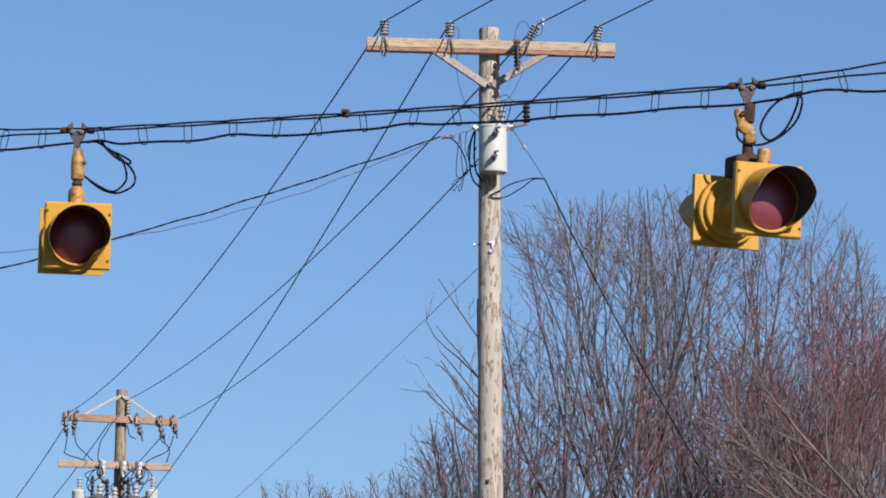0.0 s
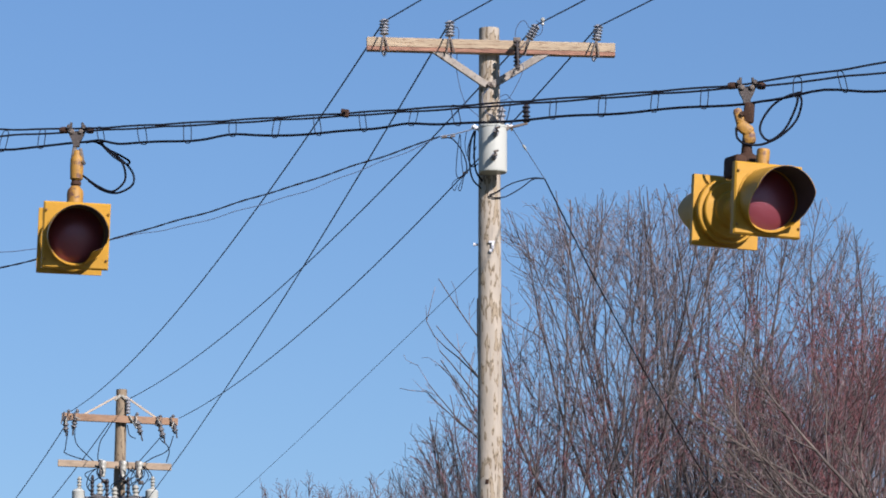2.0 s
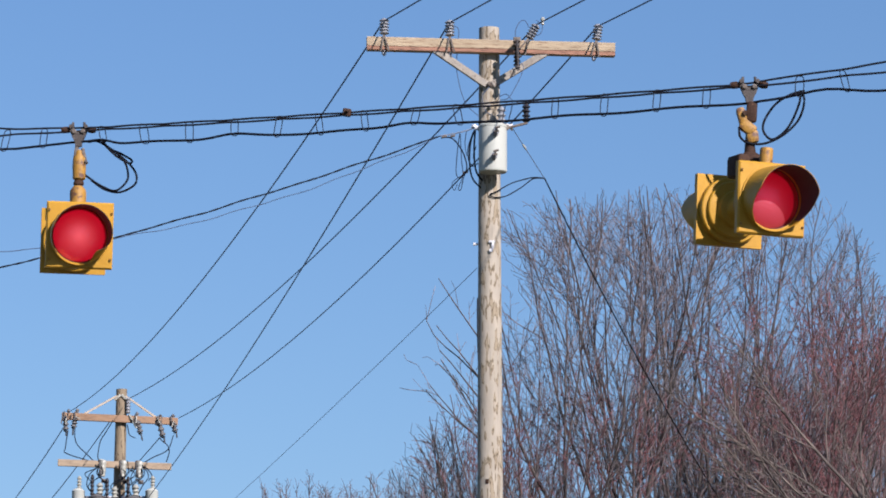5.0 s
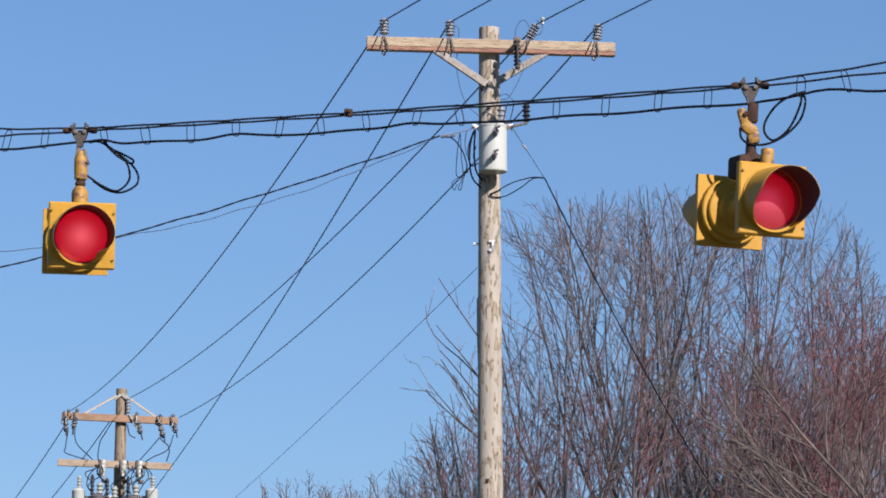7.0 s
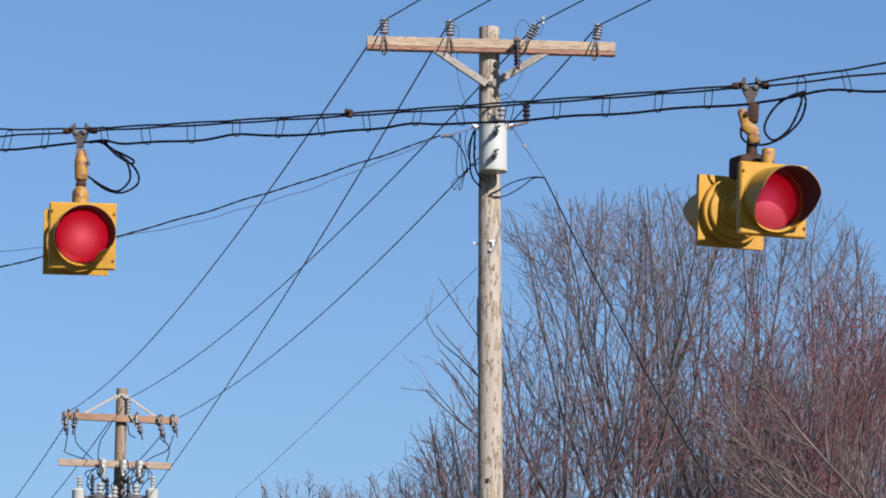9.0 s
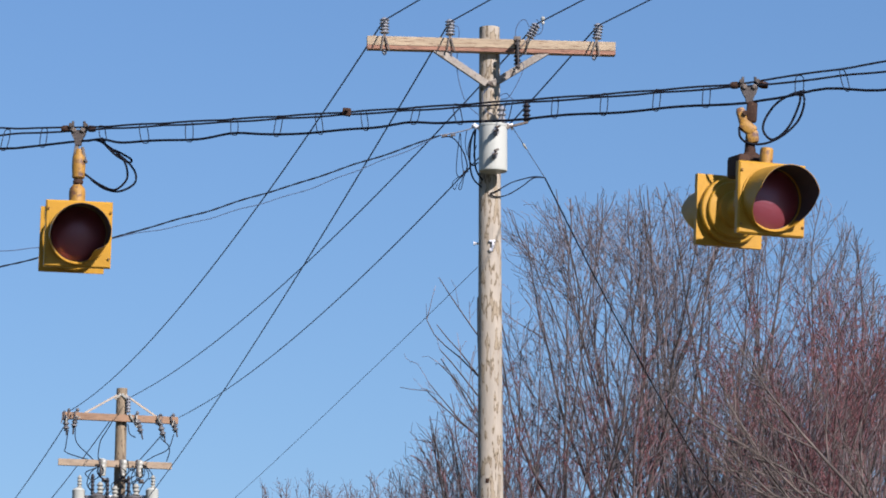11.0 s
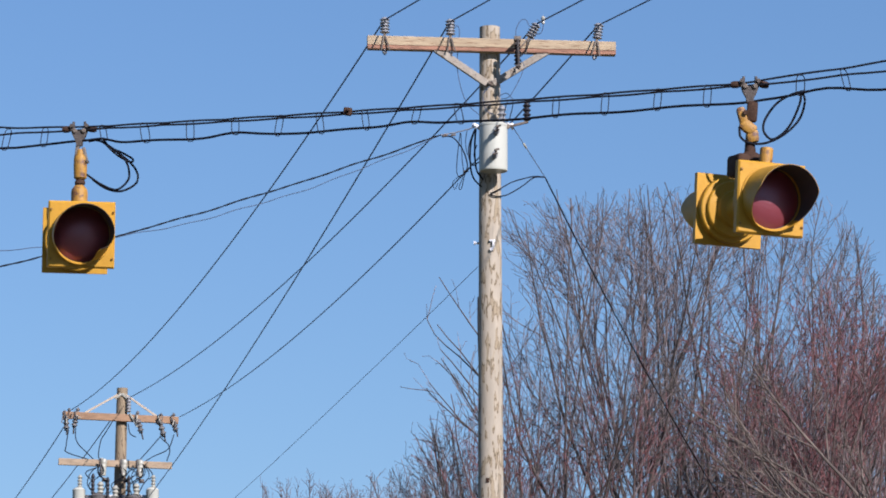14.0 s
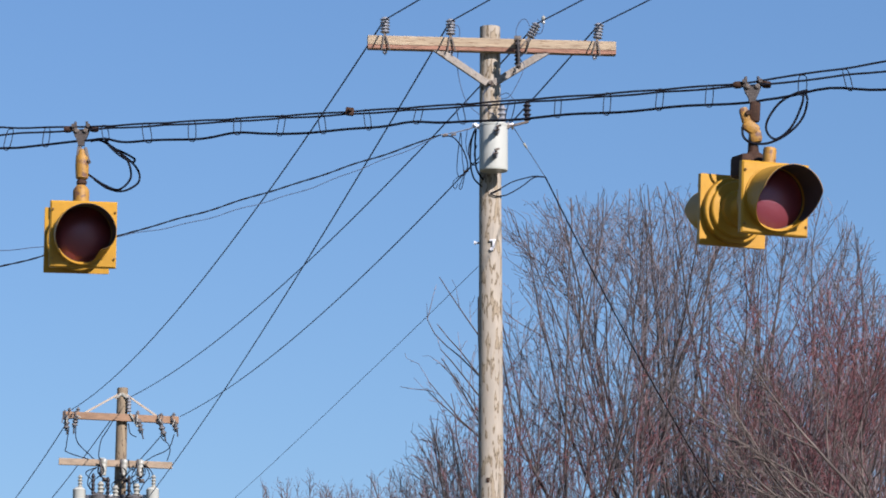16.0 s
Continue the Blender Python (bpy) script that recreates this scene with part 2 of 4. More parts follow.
def sagging(a, b, sag, n=40, wob=0.0, seed=0):
    a, b = Vector(a), Vector(b)
    rnd = random.Random(seed)
    ph = rnd.uniform(0, 6)
    return [a.lerp(b, t) - Vector((0, 0, 4 * sag * t * (1 - t) + wob * math.sin(ph + 57 * t) * math.sin(23 * t))) for t in (i / n for i in range(n + 1))]


def wire(a, b, sag, r, material, label, name="overhead_wire", group="overhead wires", wob=0.0, n=40):
    ob = part(name, tube(bmesh.new(), sagging(a, b, sag, n, wob), r, 5), material)
    return tagged(ob, label, "wire", group)


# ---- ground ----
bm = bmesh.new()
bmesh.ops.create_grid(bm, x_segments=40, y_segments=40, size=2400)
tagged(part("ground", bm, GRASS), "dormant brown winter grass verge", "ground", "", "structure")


# ---- wooden utility poles ----
def pole_shaft(bm, base_r, top_r, height, seed, lean=(0, 0)):
    rnd, segs, n = random.Random(seed), 20, 40
    rings = []
    for i in range(n + 1):
        t = i / n
        r = base_r + (top_r - base_r) * t
        ring = []
        for k in range(segs):
            a = 2 * math.pi * k / segs
            rr = r * (1 + 0.012 * math.sin(3 * a + seed) + rnd.uniform(-0.008, 0.008))
            ring.append(bm.verts.new((rr * math.cos(a) + lean[0] * t, rr * math.sin(a) + lean[1] * t, height * t - 0.3 * (i == 0))))
        rings.append(ring)
    for a, b in zip(rings, rings[1:]):
        for k in range(segs):
            bm.faces.new((a[k], a[(k + 1) % segs], b[(k + 1) % segs], b[k]))
    bm.faces.new(rings[0][::-1])
    bm.faces.new(rings[-1])
    return bm


def shed_profile(r_core, r_shed, n, h):
    """Profile of a ribbed insulator."""
    out, step = [(r_core * 0.8, 0)], h / n
    for i in range(n):
        z = i * step
        out += [(r_core, z + 0.05 * step), (r_shed, z + 0.35 * step), (r_shed * 0.95, z + 0.5 * step), (r_core, z + 0.75 * step)]
    return out + [(r_core * 0.9, h), (r_core * 0.5, h + 0.2 * step)]


def pin_insulator(parent, x, y, z, lean=0.0):
    m = pose(x, y, z, 0, lean, 0)
    ob = part("pin_insulator", lathe(bmesh.new(), shed_profile(0.033, 0.050, 5, 0.155), m @ pose(0, 0, 0.035), 14), PORCELAIN, parent, "grey ribbed pin insulator")
    b = bmesh.new()
    lathe(b, [(0.012, -0.178), (0.012, 0.05)], m, 8)
    lathe(b, [(0.03, -0.140), (0.03, -0.128)], m, 8)
    lathe(b, [(0.022, -0.165), (0.022, -0.145)], m, 6)
    part("pin", b, STEEL, ob)
    b = bmesh.new()
    for dx, turn_ in ((-0.018, 10), (0.026, -16)):
        box(b, (0.016, 0.008, 0.165), m @ pose(dx, -0.062, -0.065, 0, turn_, 0), 0.002)
    part("pin_bracket", b, DULL_IRON, ob, "bent iron bracket over the crossarm")
    return ob


POLE = Vector((0.455, 35.30, 0))
TOP = 9.815
near_pole = thing("utility_pole", pose(*POLE), "tall weathered grey-tan wooden utility pole with crossarm", "utility pole")
part("shaft", pole_shaft(bmesh.new(), 0.150, 0.100, TOP, 3, (0.0, -0.02)), POLE_WOOD, near_pole)
ARM = pose(0.01, -0.155, 9.60, 0, 0.15, 6.0)
b = bmesh.new()
rnd = random.Random(2)
rows_ = []
for i in range(25):
    x, wy, wz = -1.215 + 2.445 * i / 24, rnd.uniform(-0.002, 0.002), rnd.uniform(-0.003, 0.003)
    section = ((-0.040, 0.063), (-0.046, 0.057), (-0.046, -0.026 + wz), (-0.041, -0.030 + wz), (-0.0415, -0.064 - wz), (-0.036, -0.069), (0.045, -0.069), (0.045, 0.058), (0.040, 0.063))
    rows_.append([b.verts.new(ARM @ Vector((x, y + wy, z))) for y, z in section])
for p, q in zip(rows_, rows_[1:]):
    for i in range(9):
        b.faces.new((p[i], q[i], q[(i + 1) % 9], p[(i + 1) % 9])).material_index = 1 if 2 <= i <= 4 else 0
b.faces.new(rows_[0])
b.faces.new(rows_[-1][::-1])
bmesh.ops.recalc_face_normals(b, faces=b.faces[:])
arm = part("crossarm", b, ARM_WOOD, near_pole, "sun-bleached timber crossarm with a split reddish lower edge", False)
arm.data.materials.append(RED_EDGE)
for x, lean in ((-1.045, 0), (-0.40, 0), (0.365, 28), (1.045, 8)):
    q = ARM @ Vector((x, 0, 0.06))
    pin_insulator(near_pole, q.x, q.y, q.z, lean)
for s in (-1, 1):
    a, b = ARM @ Vector((s * 0.56, -0.01, -0.04)), Vector((s * 0.03, -0.125, 9.225))
    mid, d = (a + b) / 2, b - a
    part("brace", box(bmesh.new(), (d.length, 0.045, 0.068), Matrix.Translation(mid) @ d.to_track_quat("X", "Z").to_matrix().to_4x4(), 0.004), BRACE_WOOD, near_pole, "", False)
b = bmesh.new()
lathe(b, [(0.02, -0.09), (0.02, 0.06)], pose(0.0, -0.11, 9.23, 90, 0, 0), 8)
box(b, (0.10, 0.03, 0.05), pose(0, -0.125, 9.23), 0.004)
part("brace_bolt", b, DULL_IRON, near_pole)
for z in (9.60, 9.0, 8.75):
    part("through_bolt", lathe(bmesh.new(), [(0.016, -0.14), (0.016, 0.14)], pose(0, -0.06, z, 90, 0, 0), 8), STEEL, near_pole)

q = ARM @ Vector((0.515, -0.02, 0.255))
b = lathe(bmesh.new(), [(0.008, -0.03), (0.016, -0.02), (0.012, 0.0), (0.020, 0.012), (0.022, 0.035), (0.010, 0.05)], Matrix.Translation(q), 10)
part("stirrup_clamp", b, WHITE_PORCELAIN, near_pole, "small white clamp on the conductor")
# fuse cutout and arrester below the arm
CUT = ARM @ Vector((0.235, -0.22, -0.02))
b = lathe(bmesh.new(), shed_profile(0.022, 0.036, 5, 0.20), pose(CUT.x, CUT.y, CUT.z - 0.22, -6, 0, 0), 12)
cut = part("fuse_cutout", b, DARK_PORCELAIN, near_pole, "dark porcelain fuse cutout")
b = tube(bmesh.new(), [CUT + Vector((0.0, -0.06, 0.03)), CUT + Vector((0.012, -0.05, -0.27))], 0.012, 7)
box(b, (0.05, 0.09, 0.022), Matrix.Translation(CUT + Vector((0.0, -0.02, -0.015))), 0.003)
box(b, (0.045, 0.09, 0.022), Matrix.Translation(CUT + Vector((0.006, -0.02, -0.235))), 0.003)
part("fuse_tube", b, DARK_IRON, cut)
b = box(bmesh.new(), (0.055, 0.20, 0.03), Matrix.Translation(CUT + Vector((0, 0.09, 0.035))), 0.004)
box(b, (0.07, 0.05, 0.045), Matrix.Translation(CUT + Vector((0, -0.01, 0.045))), 0.006)
part("cutout_bracket", b, DULL_IRON, cut, "dull iron bracket on the crossarm")

# pole-mounted transformer
tr = thing("transformer", pose(POLE.x + 0.030, POLE.y - 0.275, 8.33), "pale grey pole-mounted transformer can", "transformer")
R = 0.138
part("tank", lathe(bmesh.new(), [(R * 0.96, -0.006), (R * 0.99, 0.0), (R, 0.006), (R, 0.43), (R * 1.03, 0.435), (R * 1.03, 0.452), (R * 0.9, 0.465), (R * 0.3, 0.475)], Matrix(), 28), TANK, tr)
for z in (0.10, 0.36):
    part("mount_bracket", box(bmesh.new(), (0.09, 0.11, 0.04), pose(-0.03, 0.17, z), 0.004), STEEL, tr)
part("bushing", lathe(bmesh.new(), shed_profile(0.028, 0.046, 4, 0.20), pose(0.085, 0.06, 0.45), 12), PORCELAIN, tr, "grey ribbed high-voltage bushing")
part("arrester", lathe(bmesh.new(), shed_profile(0.024, 0.042, 4, 0.18), pose(0.326, 0.0, 0.490), 12), DARK_PORCELAIN, tr, "black surge arrester")
b = box(bmesh.new(), (0.235, 0.03, 0.022), pose(0.226, 0.0, 0.455, 0, -14, 0), 0.003)
box(b, (0.05, 0.05, 0.05), pose(0.125, -0.02, 0.435, 0, 0, 20), 0.003)
part("arrester_bracket", b, DULL_IRON, tr)
b = lathe(bmesh.new(), [(0.012, 0), (0.012, 0.03), (0.007, 0.03), (0.007, 0.06)], pose(-0.02, -R + 0.01, 0.10, 90, 0, 0), 8)
part("drain_plug", b, TANK, tr)
for x, z, turn_ in ((0.020, 0.345, 8), (0.005, 0.115, 8)):
    b = lathe(bmesh.new(), shed_profile(0.016, 0.030, 3, 0.085), pose(x, -R + 0.008, z, 78, 0, turn_), 12)
    lv = part("low_voltage_bushing", b, PORCELAIN, tr, "grey ribbed low-voltage bushing")
    b = lathe(bmesh.new(), [(0.009, 0.07), (0.009, 0.145), (0.005, 0.15)], pose(x, -R + 0.008, z, 78, 0, turn_), 8)
    box(b, (0.05, 0.014, 0.03), pose(x, -R + 0.008, z, 78, 0, turn_) @ pose(0.006, 0.016, 0.135, 0, 0, 18), 0.003)
    box(b, (0.05, 0.014, 0.03), pose(x, -R + 0.008, z, 78, 0, turn_) @ pose(-0.004, -0.016, 0.11, 0, 0, 18), 0.003)
    part("terminal", b, DULL_IRON, lv)
for x, y, turn_ in ((-0.165, 0.075, 14), (0.155, 0.05, -10)):
    b = box(bmesh.new(), (0.085, 0.035, 0.04), pose(x, y, 0.455, 0, turn_, 0), 0.006)
    lathe(b, [(0.016, -0.03), (0.016, 0.03)], pose(x - 0.02, y - 0.01, 0.465, 90, 0, 20), 8)
    lathe(b, [(0.011, -0.035), (0.011, 0.035)], pose(x + 0.03, y - 0.01, 0.44, 70, 0, 0), 8)
    part("ground_clamp", b, ZINC, tr, "bright galvanised clamp at the tank rim")
b = lathe(bmesh.new(), [(0.016, 0), (0.016, 0.012)], pose(0.045, -R + 0.006, 0.37, 90, 0, 0), 8)
part("name_plate", b, STEEL, tr)

# step bolts and small hardware on the shaft
part("step_bolt", lathe(bmesh.new(), [(0.011, 0), (0.011, 0.045), (0.018, 0.045), (0.018, 0.06)], pose(-0.10, -0.02, 7.66, 0, -90, 0), 8), ZINC, near_pole)
b = bmesh.new()
box(b, (0.06, 0.02, 0.02), pose(0.02, -0.135, 7.665), 0.003)
box(b, (0.022, 0.025, 0.07), pose(0.028, -0.137, 7.625), 0.003)
lathe(b, [(0.018, 0), (0.018, 0.03)], pose(0.012, -0.12, 7.58, 90, 0, 0), 8)
part("pole_tag", box(bmesh.new(), (0.032, 0.008, 0.045), pose(-0.030, -0.131, 5.33, 0, 3, -12), 0.002), RUST, near_pole, "small dark rusted tag")
part("cable_bolt", b, ZINC, near_pole, "shiny galvanised bolt and clamp")

# the far pole
FAR = Vector((-6.90, 76.95, 0))
far_pole = thing("utility_pole", pose(*FAR), "brown wooden utility pole with two crossarms", "utility pole")
part("shaft", pole_shaft(bmesh.new(), 0.17, 0.115, 11.71, 5, (0.12, 0)), FAR_WOOD, far_pole)
FA, FB = pose(0.105, -0.17, 11.06, 0, 1.5, 10), pose(0.01, -0.17, 10.09, 0, 1.2, 9)
part("crossarm", box(bmesh.new(), (2.44, 0.10, 0.15), FA, 0.006), FAR_ARM, far_pole, "reddish upper crossarm", False)
part("crossarm", box(bmesh.new(), (2.38, 0.10, 0.14), FB, 0.006), FAR_ARM_PALE, far_pole, "paler sun-bleached lower crossarm", False)
for s in (-1, 1):
    a, b_ = FA @ Vector((s * 0.75, 0, 0.07)), Vector((0.12 + s * 0.09, -0.13, 11.55))
    mid, d = (a + b_) / 2, b_ - a
    part("brace", box(bmesh.new(), (d.length, 0.04, 0.042), Matrix.Translation(mid) @ d.to_track_quat("X", "Z").to_matrix().to_4x4(), 0.004), TAN_WOOD, far_pole, "pale timber brace", False)
rnd = random.Random(12)
for x, long, tip in ((-1.15, 0.27, 0.10), (-0.93, 0.20, 0.15), (0.36, 0.26, 0.15), (0.81, 0.32, 0.13), (1.1, 0.20, 0.12)):
    q = FA @ Vector((x, -0.07, 0.02))
    swing = Matrix.Translation(q - Vector((0, 0, 0.02))) @ pose(0, 0, 0, 8, rnd.uniform(-16, 16), 0)
    b = lathe(bmesh.new(), shed_profile(0.042, 0.070, 3, long), swing @ pose(0, 0, -long - 0.03), 10)
    strain = part("hanging_insulator", b, FAR_PORCELAIN, far_pole, "grey hanging strain insulator")
    b = box(bmesh.new(), (0.03, 0.05, tip), swing @ pose(0.01, 0, -long - 0.05 - tip / 2, 0, rnd.uniform(-12, 12), 0), 0.006)
    lathe(b, [(0.020, -0.05), (0.020, 0.05)], swing @ pose(0, 0, -long - 0.05, 90, 0, 40), 6)
    part("line_clamp", b, DARK_IRON, strain, "dark line clamp")
    b = box(bmesh.new(), (0.035, 0.17, 0.19), FA @ pose(x - 0.03, 0, 0.0, 0, rnd.uniform(-8, 8), 0), 0.005)
    part("arm_strap", b, DARK_IRON, strain, "dark strap round the crossarm")
    for k in range(3):
        o, e = Vector((rnd.uniform(-0.08, 0.08), -0.06, rnd.uniform(-0.04, 0.09))), Vector((rnd.uniform(-0.10, 0.10), -0.02, rnd.uniform(-0.2, -0.06)))
        part("clevis", tube(bmesh.new(), [q + o, q + o + e], 0.012, 5), (DULL_IRON, DARK_IRON, WHITE_PORCELAIN)[k], strain)
for x, tall in ((-1.08, 0.10), (-0.90, 0.12), (0.36, 0.11), (0.85, 0.08), (1.12, 0.10)):
    q = FA @ Vector((x, 0, 0.045))
    part("pin_insulator", lathe(bmesh.new(), shed_profile(0.028, 0.046, 2, tall), Matrix.Translation(q), 8), FAR_PORCELAIN, far_pole)
jumpers = [[FA @ Vector((-0.15, -0.05, -0.05)), Vector((-0.17, -0.25, 10.78)), Vector((-0.30, -0.25, 10.55)), FB @ Vector((-0.36, -0.06, 0.12)), FB @ Vector((-0.28, -0.10, 0.06))],
           [FA @ Vector((-0.94, -0.03, -0.2)), FA @ Vector((-0.90, -0.05, -0.55)), FB @ Vector((-0.55, 0, 0.16)), Vector((-0.28, -0.2, 10.02))],
           [FA @ Vector((-1.08, -0.03, -0.3)), FA @ Vector((-1.12, -0.05, -0.66)), FB @ Vector((-1.02, 0, 0.2)), FB @ Vector((-0.5, 0, 0.05))],
           [FA @ Vector((1.14, -0.03, -0.3)), FA @ Vector((1.02, -0.05, -0.62)), FB @ Vector((0.75, 0, 0.16)), Vector((0.36, -0.2, 9.95))],
           [FA @ Vector((0.84, -0.03, -0.36)), FA @ Vector((0.92, -0.03, -0.44)), FA @ Vector((1.02, -0.03, -0.52)), FA @ Vector((1.06, -0.05, -0.66)), FB @ Vector((1.08, 0, 0.1))],
           [FA @ Vector((0.16, -0.03, -0.12)), FA @ Vector((0.21, -0.05, -0.33)), FA @ Vector((0.34, -0.04, -0.40))],
           [FB @ Vector((0.62, -0.05, 0.0)), FB @ Vector((0.78, -0.08, -0.2)), Vector((0.74, -0.3, 9.75))],
           [FB @ Vector((-0.40, -0.05, -0.1)), FB @ Vector((-0.62, -0.08, -0.22)), Vector((-0.46, -0.3, 9.72))]]
for pts in jumpers:
    part("jumper_wire", tube(bmesh.new(), smooth_path(pts, 8), 0.011, 5), CABLE, far_pole, "black looping jumper wire")
for s in (-1, 1):
    part("brace_strap", box(bmesh.new(), (0.17, 0.02, 0.05), pose(0.12 + s * 0.075, -0.135, 11.52, 0, s * 40, 0), 0.004), WHITE_PORCELAIN, far_pole, "white strap at the brace heads")
part("strut", tube(bmesh.new(), [Vector((0.30, -0.2, 11.15)), Vector((0.46, -0.22, 10.86))], 0.02, 6), WHITE_PORCELAIN, far_pole, "short white strut")
part("post_insulator", lathe(bmesh.new(), shed_profile(0.035, 0.055, 5, 0.34), pose(0.27, -0.12, 11.18), 10), PORCELAIN, far_pole)
for x, tall in ((-0.74, 0.26), (0.80, 0.26)):
    can = thing("transformer", pose(FAR.x + x, FAR.y - 0.22, 9.04), "small pale grey transformer can on the far pole", "transformer", "far pole transformers")
    part("tank", lathe(bmesh.new(), [(0.13, 0), (0.135, 0.02), (0.135, 0.48), (0.14, 0.49), (0.10, 0.53), (0.05, 0.55)], Matrix(), 16), TANK, can)
    part("bushing", lathe(bmesh.new(), shed_profile(0.035, 0.055, 4, tall), pose(0.02, -0.02, 0.53), 10), WHITE_PORCELAIN, can, "ribbed white bushing")
    part("mount_bracket", box(bmesh.new(), (abs(x), 0.10, 0.07), pose(-x / 2, 0.12, 0.36), 0.004), STEEL, can)
for x, z in ((-0.33, 8.88), (-0.02, 8.80), (0.42, 8.84)):
    can = thing("transformer", pose(FAR.x + x, FAR.y - 0.40, z), "grey transformer can with white bushing on the far pole", "transformer", "far pole transformers")
    part("tank", lathe(bmesh.new(), [(0.15, 0), (0.155, 0.02), (0.155, 0.50), (0.16, 0.51), (0.11, 0.55), (0.05, 0.57)], Matrix(), 16), FAR_PORCELAIN, can)
    part("bushing", lathe(bmesh.new(), shed_profile(0.050, 0.076, 3, 0.24), pose(0.06, -0.02, 0.55), 10), WHITE_PORCELAIN, can, "ribbed white bushing")
    part("arrester", lathe(bmesh.new(), shed_profile(0.03, 0.045, 5, 0.42), pose(-0.10, -0.02, 0.54), 10), DARK_PORCELAIN, can, "dark arrester")
    part("mount_bracket", box(bmesh.new(), (0.12, 0.34, 0.06), pose(-x * 0.5, 0.24, 0.42), 0.004), STEEL, can)
for x in (-0.27, 0.16, 0.50):
    part("cutout", lathe(bmesh.new(), shed_profile(0.068, 0.075, 4, 0.34), FB @ pose(x, -0.10, -0.27, 0, 4, 0), 10), WHITE_PORCELAIN, far_pole, "white porcelain cutout on the lower arm")
for x in (-0.27, 0.16, 0.50):
    a, b_ = FB @ Vector((x - 0.07, -0.17, 0.06)), FB @ Vector((x - 0.02, -0.2, -0.27))
    part("fuse_tube", tube(bmesh.new(), [a, b_], 0.018, 6), DARK_IRON, far_pole)
for x in (-0.27, 0.16, 0.50):
    m = FB @ pose(x + 0.05, -0.12, -0.36, 0, rnd.uniform(-10, 10), 0)
    hinge = part("cutout_hinge", box(bmesh.new(), (0.11, 0.10, 0.08), m, 0.01), DARK_IRON, far_pole, "dark cutout hinge and bracket")
    part("hinge_arm", box(bmesh.new(), (0.16, 0.03, 0.03), m @ pose(-0.04, -0.05, 0.03, 0, 24, 0), 0.004), DULL_IRON, hinge)
    part("arm_bracket", box(bmesh.new(), (0.09, 0.16, 0.18), FB @ pose(x - 0.02, 0, 0.01), 0.006), WHITE_PORCELAIN if x < 0 else DULL_IRON, far_pole, "bracket clamped on the lower arm")
for k in range(12):
    x = (-0.27, 0.16, 0.50)[k % 3] + rnd.uniform(-0.12, 0.1)
    pts = [FB @ Vector((x, -0.12, rnd.uniform(-0.1, 0.08))), FB @ Vector((x + rnd.uniform(-0.2, 0.2), -0.2, -0.22)), Vector((x + rnd.uniform(-0.25, 0.2), -0.35, 9.62)), Vector((x + rnd.uniform(-0.15, 0.1), -0.4, 9.35))]
    part("jumper_wire", tube(bmesh.new(), smooth_path(pts, 6), 0.011, 5), CABLE, far_pole, "black looping jumper wire")


def plain_pole(x, y, top, label):
    ob = thing("utility_pole", pose(x, y, 0), label, "utility pole")
    part("shaft", pole_shaft(bmesh.new(), 0.16, 0.11, top, int(x * 7) % 50), POLE_WOOD, ob)
    return ob


# plain poles out of view that carry the ends of the wires
near_end = plain_pole(16.2, -7.6, 9.9, "plain wooden pole carrying the overhead wires")
part("crossarm", box(bmesh.new(), (2.44, 0.09, 0.118), pose(0, -0.15, 9.64, 0, 0, 18), 0.006), ARM_WOOD, near_end, "", False)
far_end = plain_pole(-14.75, 118.6, 11.7, "plain wooden pole at the end of the line")
part("crossarm", box(bmesh.new(), (2.44, 0.10, 0.13), pose(0, -0.16, 11.13, 0, 0, 10), 0.006), FAR_ARM, far_end, "", False)
SPAN_L, SPAN_R = Vector((-9.0, 22.7, 6.38)), Vector((8.7, 14.0, 6.0))
plain_pole(SPAN_L.x - 0.12, SPAN_L.y, 7.4, "plain wooden pole holding the signal span wire")
plain_pole(SPAN_R.x + 0.12, SPAN_R.y, 7.4, "plain wooden pole holding the signal span wire")
plain_pole(-6.0 - 0.12, 34.0, 8.4, "plain wooden service pole")
plain_pole(11.62, 72.0, 5.2, "plain wooden service pole")


# ---- overhead wires ----
def at(ob_m, p):
    return ob_m @ Vector(p)


NP, FP = Matrix.Translation(POLE) @ ARM, Matrix.Translation(FAR) @ FA
NE, FE = pose(16.2, -7.6, 0) @ pose(0, -0.15, 9.64, 0, 0, 18), pose(-14.75, 118.6, 0) @ pose(0, -0.16, 11.13, 0, 0, 10)
grey = "dark grey bare overhead conductor strung between poles"
tops = [at(NP, (x, -0.01, 0.23)) for x in (-1.045, -0.40, 0.45, 1.06)]
for p, x in zip(tops, (-1.045, -0.40, 0.42, 1.045)):
    wire(p, at(NE, (x, 0, 0.25)), 0.3, 0.0075, ALU, grey, n=60)
ends = [(-7.85, 76.68, 11.20), (-6.2, 76.9, 9.39), (-6.58, 76.63, 11.48), (-5.547, 76.70, 11.07)]
for p, q, s in zip(tops, ends, (0.51, 0.21, 0.42, 0.46)):
    wire(p + Vector((-0.02, 0.01, -0.022)), q, s, 0.0085, ALU, grey)
for x, z in ((-1.15, -0.2), (-0.22, -0.08), (0.9, -0.30)):
    wire(at(FP, (x, 0, z)), at(FE, (x, 0, 0.1)), 0.3, 0.011, ALU, grey)
wire(POLE + Vector((-0.12, 0, 7.43)), FAR + Vector((-0.1, -0.15, 7.1)), 0.12, 0.0036, PALE_WIRE, "thin pale communication line between the poles")
DEAD = POLE + Vector((-0.48, -0.10, 8.72))
